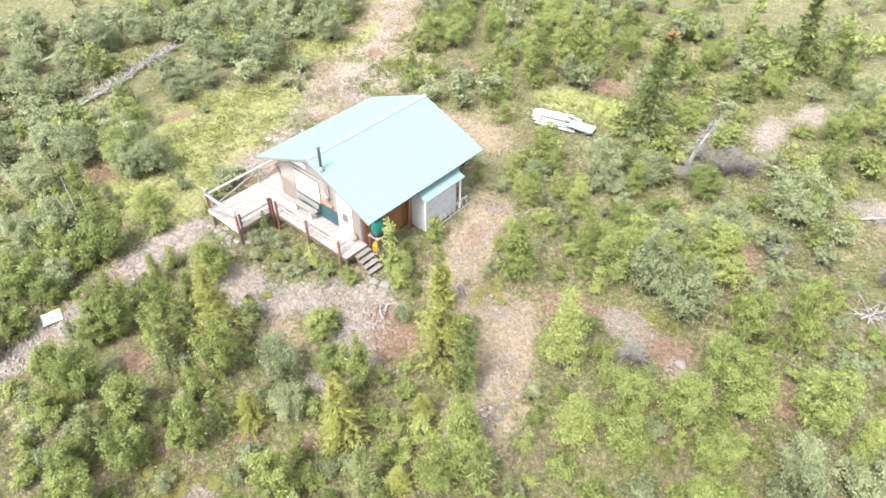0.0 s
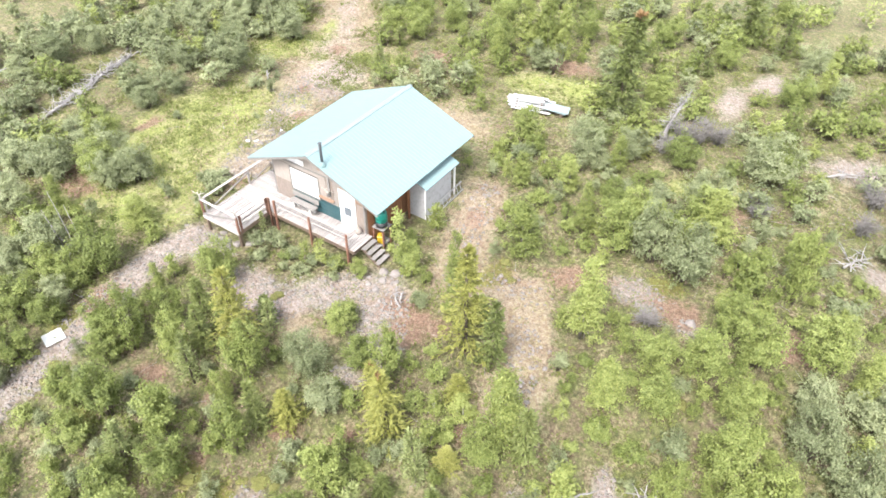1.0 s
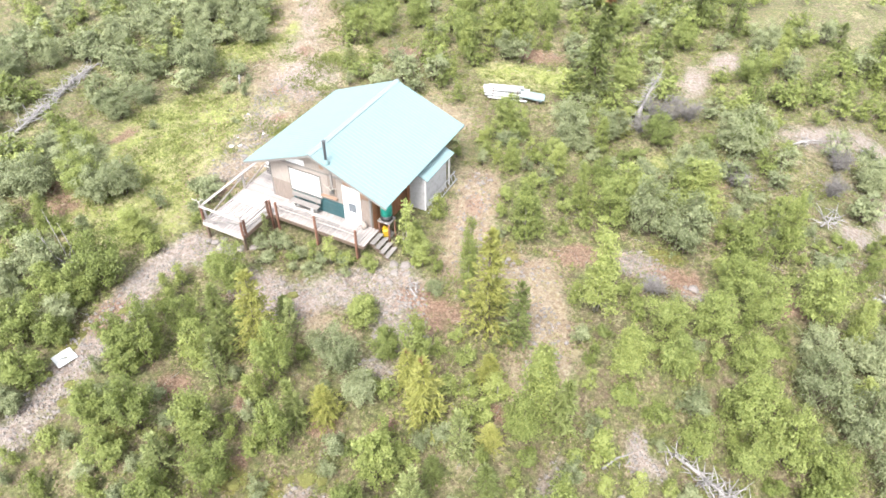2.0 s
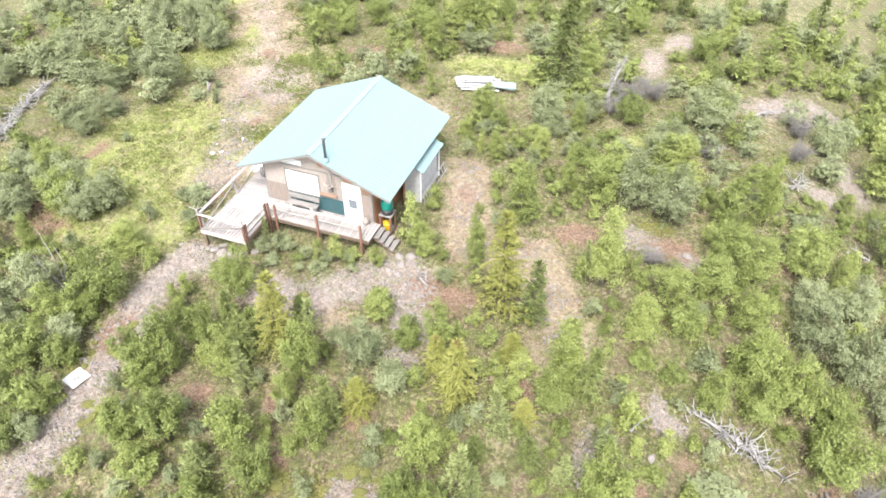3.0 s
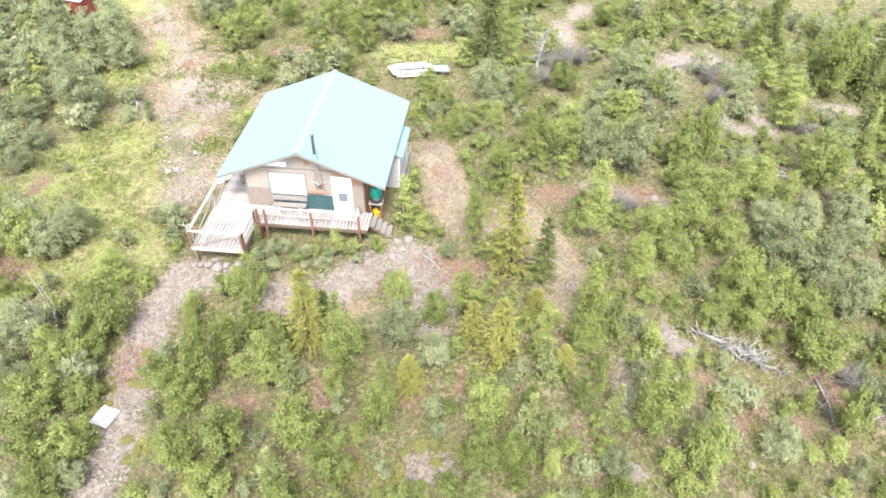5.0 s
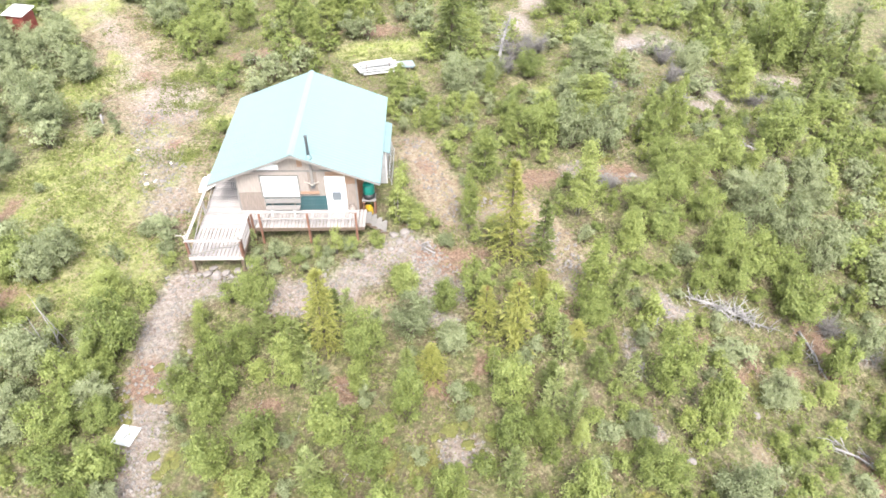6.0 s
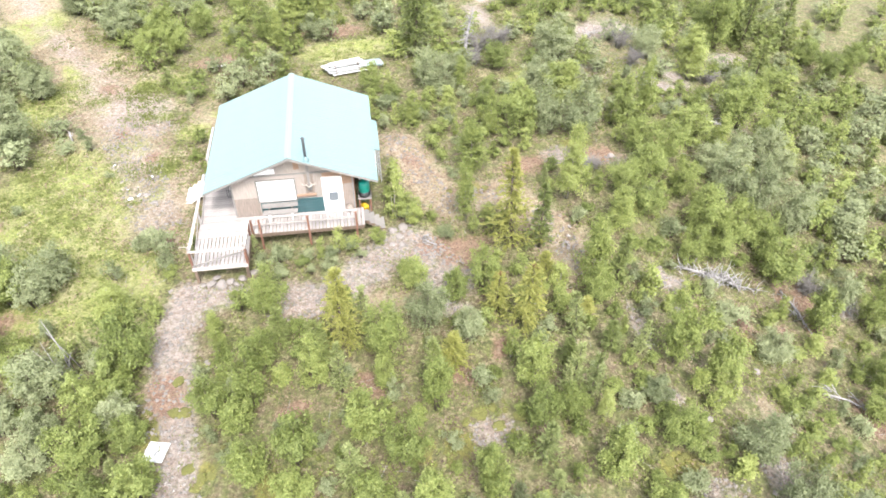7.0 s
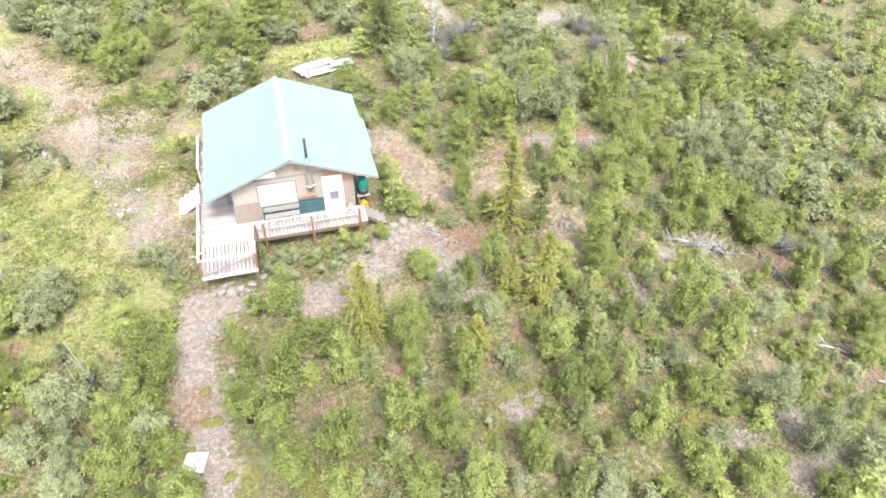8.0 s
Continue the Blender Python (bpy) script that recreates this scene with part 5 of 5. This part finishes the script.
LOW_NEAR = [(-7.4, 0.1, 0.9, 1.17), (5.4, 11.8, 0.9, 1.21), (6, -12.7, 0.9, 0.63), (7.6, -10, 0.9, 0.77), (8.3, 8.2, 0.9, 0.97), (11.4, 19, 0.9, 1.72), (13.4, 12.2, 0.9, 1.37), (13.6, -11.8, 0.9, 0.92), (15, -15.4, 0.9, 0.9), (16.1, -6.7, 0.9, 0.7), (16.9, -2.5, 0.9, 1.02), (18.3, -2.5, 0.9, 0.9), (19.5, -1.4, 0.9, 1.19), (20.6, -6.5, 0.9, 1.49), (23.4, 9.3, 0.9, 1.26)]
PALE_SPRUCES = [(1.8, -9.7, 2.9, 0.64), (2.1, -13.5, 2.1, 0.79), (2.8, -6.1, 2.1, 0.56), (8.4, -16.5, 3.1, 0.62), (9.6, -13.6, 2.3, 0.74), (11.3, -10.8, 2.8, 0.7), (12, -11.2, 2.9, 0.62), (12.2, -8.2, 2.8, 0.67), (14.9, -9.2, 2.1, 0.55)]
# x, y and height of the tip of the conifers, and of trees further off
FIRS = [(1.9, -7.2, 3.9), (10.5, -2.3, 5.3), (6.6, -9.0, 1.4), (11.7, -4.6, 1.3), (10.9, 16.0, 1.6), (12.9, -7.2, 0.8)]
SPRUCES = [(2.2, -5.7, 1.2), (5.7, -9.7, 1.9), (11.9, -2.5, 3.4), (15.0, -5.2, 2.5), (13.6, -9.0, 1.0), (0.9, -8.3, 1.9), (14.4, 33.4, 3.2), (24.5, 33, 3.0), (30.5, 29.5, 2.2), (38, 27, 1.0), (36.5, 24.5, 0.8), (40, 24, 0.6), (11.6, -9.4, 0.6), (-0.8, -6.9, 1.5), (33.0, 16.0, 0.6)]
RED_TIPS = [(10.2, -7.3, 3.4), (9.0, -6.4, 2.2)]
FAR_ALDERS = [(13.4, 8.9, 2.8), (16.1, 10.5, 2.8), (5.8, 12.6, 1.2), (11.5, 10.6, 1.6), (29.5, 7.8, 0.2)]
FAR_WILLOWS = [(-16.8, 10.3, 3.0), (-16.8, 16.0, 2.1), (-18.6, 3.4, 1.5), (0.9, 22.0, 2.2), (17.1, 17.6, 2.3), (15.3, 12.7, 2.2), (31.2, 0.2, -1.4), (9.4, 13.4, 1.2), (-22.0, 20.6, 2.0), (-21.2, 22.4, 1.8), (-24.0, 19.8, 1.9), (-20.6, 18.0, 2.2)]
FAR_BIRCHES = [(10.4, 13.8, 2.2), (0.5, 23.8, 4.6), (-0.9, 23.6, 4.2), (1.7, 24.2, 4.0), (-0.2, 24.8, 4.4), (-1.7, 21.0, 3.0), (18.2, 28.9, 3.0), (28.6, 27.7, 1.6), (-15.6, -1.6, 2.4), (-12.8, -6.2, 1.8), (9.0, 10.2, 2.0)]
TAKEN = []
random.seed(2)
for spots in (ALDERS_TRAIL_SIDE, ALDERS_YARD_SOUTH, ALDERS_SLOPE, ALDERS_BANK, ALDERS_GULLY):
    for x, y, h, r in spots:
        plant(KINDS, "big_alder" if r > 1.22 else "alder", x, y, h=1.15 * h + 0.12, r=1.02 * r)
        TAKEN.append((x, y, 0.85 * r))
for spots in (WILLOWS_TRAIL_SIDE, WILLOWS_YARD_SOUTH, WILLOWS_SLOPE, WILLOWS_BANK, WILLOWS_GULLY):
    for x, y, h, r in spots:
        plant(KINDS, "big_willow" if r > 1.22 else "willow", x, y, h=1.15 * h, r=1.05 * r)
        TAKEN.append((x, y, 0.85 * r))
for x, y, h, r in BIRCHES_NEAR:
    plant(KINDS, "birch" if h > 1.7 else "sapling", x, y, h=h, r=r)
    TAKEN.append((x, y, 0.85 * r))
for x, y, h, r in LOW_NEAR:
    plant(KINDS, random.choice(("low_alder", "low_willow")), x, y, h=h, r=r)
    TAKEN.append((x, y, 0.85 * r))
for x, y, h, r in PALE_SPRUCES:
    plant(KINDS, "pale_spruce", x, y, h=h, r=r)
    TAKEN.append((x, y, 0.7))
plant(KINDS, "birch", 8.5, -0.1, 3.8, r=1.0, label="dense pointed young birch beside the bare ground")
TAKEN.append((8.5, -0.1, 0.9))
for key, spots in (("alder", FAR_ALDERS), ("willow", FAR_WILLOWS), ("birch", FAR_BIRCHES), ("fir", FIRS), ("spruce", SPRUCES), ("redtip", RED_TIPS)):
    for x, y, top in spots:
        plant(KINDS, key, x, y, top, wide=random.uniform(0.9, 1.15))
        TAKEN.append((x, y, 0.9))
TAKEN += [(x, y, 1.2) for x, y in ((20.9, -3.0), (22.2, -3.2), (24.4, -4.6), (28.3, -5.3), (25.1, -11.0), (27.0, -13.5), (23.3, 13.4), (26.6, 9.2), (17.4, -5.0), (23.6, -3.6), (21.4, -4.4), (22.6, -4.6))]
TAKEN += [(x, y, 2.0) for x, y in ((-23.8, 6), (-23, 4.0), (-22.4, 1.8), (-21.8, 0), (-21.4, -1.6), (-21.6, 3), (-22.2, 5.4), (-28.6, 0.4), (-28.4, -1.2))]
TAKEN += [(x, y, 1.5) for x, y in ((12.2, 17.8), (13.4, 18.4), (14.4, 19.2), (11.8, 16.4), (22.9, 15.0), (23.0, 17.8))]
TAKEN += [(2.9, 16.9, 2.6), (4.6, 16.6, 2.0), (3.6, 15.2, 1.6)]
plant(KINDS, "tallspruce", 7.9, 19.0, 6.7)
for x, y, h in ((11.6, 34.6, 5.2), (36.2, 25.6, 3.4), (30.6, 30.6, 3.6)):
    plant(KINDS, "broadspruce", x, y, h=h)
# broad thickets round the clearing: x, y, height
WEST_THICKETS = [(-16.8, 9.8, 3.2), (-18.2, 11.4, 2.8), (-23.5, 12.8, 2.8), (-17.3, 3.2, 1.5), (-17.6, 5.6, 1.5), (-27.1, 6.0, 2.4), (-27.8, 3.7, 2.4), (-15.4, -4.5, 2.6), (-17.4, -5.3, 2.2), (-13.9, -2.3, 2.6), (-17.4, -1.6, 1.6), (-19.0, -7.4, 2.4), (-25.2, -3.6, 2.2), (-26.2, -5.6, 2.4), (-33.2, 1.1, 2.6), (-17.0, 15.9, 2.6), (-19.6, 19.6, 3.0), (-22.4, 17.3, 2.6), (-28.4, -1.8, 2.2), (-26.6, 0.6, 2.0), (-29.9, 16.5, 2.4), (-24.6, 20.6, 3.0), (-25.0, 10.2, 2.4), (-14.8, -7.4, 2.4), (-13.6, 24.4, 2.8), (-17.6, 29.2, 2.6), (-19.4, 8.2, 1.8), (-21.4, 15.0, 2.4)]
NORTH_THICKETS = [(-7.4, 24.0, 2.6), (-10.3, 23.4, 2.6), (-9.0, 21.4, 2.4), (-11.0, 21.2, 2.2), (-4.4, 26.4, 2.6), (-2.6, 22.6, 2.6), (1.6, 28.3, 2.4), (-5.6, 29.5, 2.6), (6.8, 30.6, 2.2), (11.6, 29.7, 2.0), (9.4, 22.0, 2.2), (8.2, 15.5, 1.5), (10.6, 15.4, 1.9), (13.2, 16.0, 2.0), (18.0, 17.5, 2.6), (16.8, 26.6, 2.2), (16.8, 32.2, 2.2), (13.1, 39.4, 2.2), (29.6, 20.0, 2.4), (33.5, 26.2, 2.8), (31.0, 14.6, 2.4), (34.2, 16.4, 2.4), (41.0, 18.6, 2.6), (43.6, 19.6, 2.6), (40.6, 21.6, 2.2)]
random.seed(3)
for x, y, h in WEST_THICKETS + NORTH_THICKETS:
    plant(KINDS, "big_willow" if x < -12 or random.random() < 0.3 else "big_alder", x, y, h=h, wide=random.uniform(0.9, 1.1))
    TAKEN.append((x, y, 1.7))
for x, y, h in ((-7.7, -0.4, 1.1), (-8.6, -2.3, 1.2), (-12.3, 9.2, 0.9), (-13.2, 10.6, 0.7), (-10.6, 6.2, 0.5), (-14.6, 3.4, 0.7)):
    plant(KINDS, "low_willow", x, y, h=h, wide=0.75, label="small pale willow bush in the grass")
# the slender birch at the cabin's corner and the low growth along the deck
plant(KINDS, "alder", 3.95, -1.3, h=1.1, r=0.6, label="bright leafy alder bush beside the steps")
plant(KINDS, "alder", 5.5, 0.35, h=1.7, r=0.95, label="leafy alder bush at the foot of the cabin's corner")
plant(KINDS, "sapling", 4.85, 0.5, h=3.3, r=0.75, label="slender young birch growing against the cabin's corner")
for x, y, h in ((-1.6, -2.5, 0.8), (-0.6, -1.9, 0.7), (0.4, -2.1, 0.6), (1.5, -1.9, 0.6), (2.5, -1.6, 0.7), (3.0, -2.2, 0.4), (0.6, -3.0, 0.4), (5.4, 0.3, 0.8), (-6.6, -0.8, 1.4), (-6.2, -1.9, 1.0), (7.4, -1.4, 0.4)):
    plant(KINDS, "low_willow", x, y, h=1.25 * h, wide=0.82, label="low leafy growth beside the cabin")

# brush between them
def open_share(x, y):
    g, s, me, li, mo = cover(np.array([x]), np.array([y]))
    return max(g[0], 0.9 * s[0], me[0], 0.8 * li[0], 0.9 * mo[0])


def scatter(count, x0, x1, y0, y1, apart, tries=60000):
    out_ = []
    for _ in range(tries):
        if len(out_) >= count:
            break
        x, y = random.uniform(x0, x1), random.uniform(y0, y1)
        if open_share(x, y) > 0.32 or cabin_ground(x, y):
            continue
        if any((x - a) ** 2 + (y - b) ** 2 < (apart * r) ** 2 for a, b, r in TAKEN):
            continue
        TAKEN.append((x, y, 0.85))
        out_.append((x, y))
    return out_


random.seed(4)
for x, y in scatter(380, -13, 30, -18, 14, 0.88):
    west = x < -7
    key = random.choices(("low_alder", "low_willow", "sapling", "pale_spruce"), (4, 4 if west else 2.2, 1.4, 0.35))[0]
    plant(KINDS, key, x, y, h=random.uniform(0.5, 1.3) if key.startswith("low") else random.uniform(0.8, 1.7), r=random.uniform(0.4, 0.8) * (0.7 if key == "pale_spruce" else 1.0))


random.seed(14)
for x0, x1, y0, y1, count in ((29, 42, -8, 20, 90), (-34, -13, -12, 34, 300), (-14, 44, 14, 38, 320), (30, 58, -10, 30, 170)):
    for x, y in scatter(count, x0, x1, y0, y1, 0.9 if x0 == -34 else 1.1):
        key = random.choices(("mid_willow", "mid_alder", "mid_birch", "mid_spruce"), (8, 2, 1, 0.1) if x < -12 else (2.6, 4, 2.4, 0.7))[0]
        plant(KINDS, key, x, y, h=random.uniform(0.9, 2.2), wide=random.uniform(0.9, 1.25))


def far_brush(name, spots, mat, label, seed, per=176, size=0.21):
    """Far shrubs, joined: leaf clumps only."""
    rng = np.random.default_rng(seed)
    P, O = [], []
    for x, y, h, r in spots:
        p, o, _, _ = shrub_points(rng, h, r, per // 8, 2, 4, 0.1, 0.14, rng.uniform() < 0.25)
        p[:, 2] = np.maximum(p[:, 2], 0.05)
        P.append(p + np.array([x, y, float(land(np.array(x), np.array(y)))]))
        O.append(o)
    v, f = leaves(rng, np.concatenate(P), np.concatenate(O) * 0.7, size)
    return tagged(new(name, raw_mesh(name, v, f.tolist(), mat)), label, "shrubs", kind="stuff")


random.seed(9)
far = {"alder": [], "willow": [], "birch": []}
for _ in range(60000):
    x, y = random.uniform(-75, 100), random.uniform(-45, 110)
    away = math.hypot(x - 4, y - 14)
    if (-34 < x < 44 and -12 < y < 38) or (-15 < x < 30.5 and -18.5 < y < 16.5) or (30 < x < 58 and -10 < y < 30) or away > 56 and random.random() < min(0.96, 0.3 + (away - 56) / 40):
        continue
    if x > -6 and random.random() < 0.25:
        continue
    if noise.noise((x * 0.12, y * 0.12, 3)) < -0.25 and random.random() < 0.8:
        continue
    if open_share(x, y) > (0.4 if random.random() < 0.85 else 0.9) or cabin_ground(x, y) or strip(np.array([x]), np.array([y]), [(-21.6, -2.0), (-23.6, 7.4)], 0.9)[0] > 0.3:
        continue
    if sum(len(v) for v in far.values()) >= 1150:
        break
    west = x < -8
    key = random.choices(("willow", "alder", "birch"), (9 if west else 2.5, 2.4, 1.0))[0]
    far[key].append((x, y, random.uniform(1.0, 2.6), random.uniform(0.8, 1.5)))
far_brush("far_alders", far["alder"], M_ALDER, "alder brush stretching away round the clearing", 21)
far_brush("far_willows", far["willow"], M_WILLOW, "grey-green willow brush stretching away", 22)
far_brush("far_birches", far["birch"], M_BIRCHLEAF, "light green young birches in the distance", 23)


# cushions of yellow-green moss on the bare ground
def cushion_mesh(seed):
    bm = bmesh.new()
    bmesh.ops.create_icosphere(bm, subdivisions=2, radius=0.5)
    for v in bm.verts:
        v.co *= 1 + 0.35 * noise.noise(v.co * 2.6 + Vector((seed * 5.3, 1, 0)))
        v.co.z *= 0.35
    me = bpy.data.meshes.new("moss_cushion")
    bm.to_mesh(me)
    bm.free()
    me.materials.append(M_MOSS)
    return me


CUSHIONS = [cushion_mesh(k) for k in range(5)]
random.seed(12)
for cx, cy, n, w in ((7.8, -11.9, 13, 0.75), (-3.5, -12.7, 9, 0.8), (-4.9, -9.6, 4, 0.5), (5.0, -12.7, 5, 0.5), (14.7, -14.5, 6, 0.55), (9.2, 2.6, 6, 0.7), (-5.9, -10.7, 4, 0.4), (18.2, 0.2, 4, 0.5), (1.2, -5.0, 4, 0.9)):
    for k in range(n):
        x, y, q = cx + random.gauss(0, w), cy + random.gauss(0, w), random.uniform(0.26, 0.66)
        ob = new("moss_cushion", CUSHIONS[k % 5])
        ob.matrix_world = pose(x, y, float(land(np.array(x), np.array(y))) + 0.02, 0, 0, random.uniform(0, 360)) @ Matrix.Diagonal((q, q * random.uniform(0.7, 1), q * 0.8, 1))
        tagged(ob, "rounded cushion of yellow-green moss on bare gravel", "moss", "moss cushions")


# ---- low growth, pebbles and twigs ----
def low_growth(name, count, seed, mat, area, size, wanted, label):
    rng = np.random.default_rng(seed)
    x, y = rng.uniform(area[0], area[1], count), rng.uniform(area[2], area[3], count)
    g, s, me, li, mo = cover(x, y)
    patch = np.array([noise.noise((a * 0.35, b * 0.35, 7)) for a, b in zip(x, y)])
    keep = wanted(g, s, me, li, mo, patch, rng.uniform(size=count)) & ~cabin_ground(x, y)
    x, y = x[keep], y[keep]
    k = 7
    p = np.repeat(np.stack([x, y, land(x, y) + 0.06], 1), k, 0) + rng.normal(size=(len(x) * k, 3)) * np.array([0.13, 0.13, 0.05])
    v, f = leaves(rng, p, np.zeros((len(p), 3)), size, 0.8)
    return tagged(new(name, raw_mesh(name, v, f.tolist(), mat)), label, "ground plants", kind="stuff")


low_growth("low_plants", 40000, 31, M_GRASS, (-30, 44, -20, 36), 0.12, lambda g, s, me, li, mo, p, r: (r < np.clip(0.55 + 0.9 * p, 0.05, 1)) & (g < 0.4) & (s < 0.55) & (li < 0.6), "low green herbs and grass between the shrubs")
low_growth("dry_litter", 30000, 33, M_DRY, (-22, 32, -20, 28), 0.085, lambda g, s, me, li, mo, p, r: r < np.clip(0.25 + 0.6 * np.maximum(s, li) - 0.3 * g - 0.4 * p, 0.08, 1), "dry straw and fallen leaves on the ground")
low_growth("meadow_grass", 9000, 32, M_GRASS, (-20, -4, -8, 20), 0.09, lambda g, s, me, li, mo, p, r: (me > 0.35) & (r < 0.5 + p), "yellow-green grass in the clearing")
low_growth("bare_ground_herbs", 9000, 37, M_GRASS, (-9, 22, -19, 12), 0.085, lambda g, s, me, li, mo, p, r: (np.maximum(g, s) > 0.3) & (r < np.clip(0.10 + 0.7 * p, 0, 0.6)), "small herbs and seedlings on the bare ground")
low_growth("track_tufts", 16000, 35, M_GRASS, (-20, -4, 0, 30), 0.10, lambda g, s, me, li, mo, p, r: (s > 0.2) & (r < np.clip(0.1 + 1.3 * p, 0, 0.9)), "tufts of grass on the gravel track")


def scattered(name, count, seed, mat, area, wanted, maker, label, category):
    rng = np.random.default_rng(seed)
    x, y = rng.uniform(area[0], area[1], count), rng.uniform(area[2], area[3], count)
    keep = wanted(cover(x, y), rng.uniform(size=count)) & ~cabin_ground(x, y)
    v, f = join_data([maker(rng, a, b, float(land(np.array(a), np.array(b)))) for a, b in zip(x[keep], y[keep])])
    return tagged(new(name, raw_mesh(name, v, f, mat)), label, category, kind="stuff")


def pebble(rng, x, y, z):
    s = 0.02 + 0.10 * rng.uniform() ** 2.4
    q = rng.normal(size=(6, 3)) * 0.15 + np.array([[1, 0, 0], [0, 1, 0], [-1, 0, 0], [0, -1, 0], [0, 0, 0.8], [0, 0, -0.5]])
    return q * s + [x, y, z + 0.03], [(0, 1, 4), (1, 2, 4), (2, 3, 4), (3, 0, 4), (1, 0, 5), (2, 1, 5), (3, 2, 5), (0, 3, 5)]


def twig(rng, x, y, z):
    a, ln = rng.uniform(0, 2 * math.pi), rng.uniform(0.15, 0.9)
    d = np.array([math.cos(a) * ln, math.sin(a) * ln, rng.uniform(-0.02, 0.08)])
    b = np.array([x, y, z + 0.05])
    return tube_data([b, b + d * 0.5 + rng.normal(size=3) * 0.03, b + d], [0.010, 0.007, 0.003], 3)


scattered("pebbles", 52000, 41, M_STONE, (-12, 24, -20, 12), lambda c, r: (np.maximum(c[0], 0.5 * c[1]) > 0.45) & (r < 0.75), pebble, "loose pale pebbles on the gravel", "pebbles")
scattered("twigs", 2200, 42, M_DEAD, (-20, 32, -18, 28), lambda c, r: (r < 0.25 + 0.7 * np.maximum(c[1], c[3])), twig, "dry grey twigs scattered on the ground", "twigs")
scattered("gravel_twigs", 1500, 43, M_DEAD, (17, 34, 10, 28), lambda c, r: r < 0.35 + 0.6 * c[0], twig, "bleached dead twigs on the far gravel", "twigs")
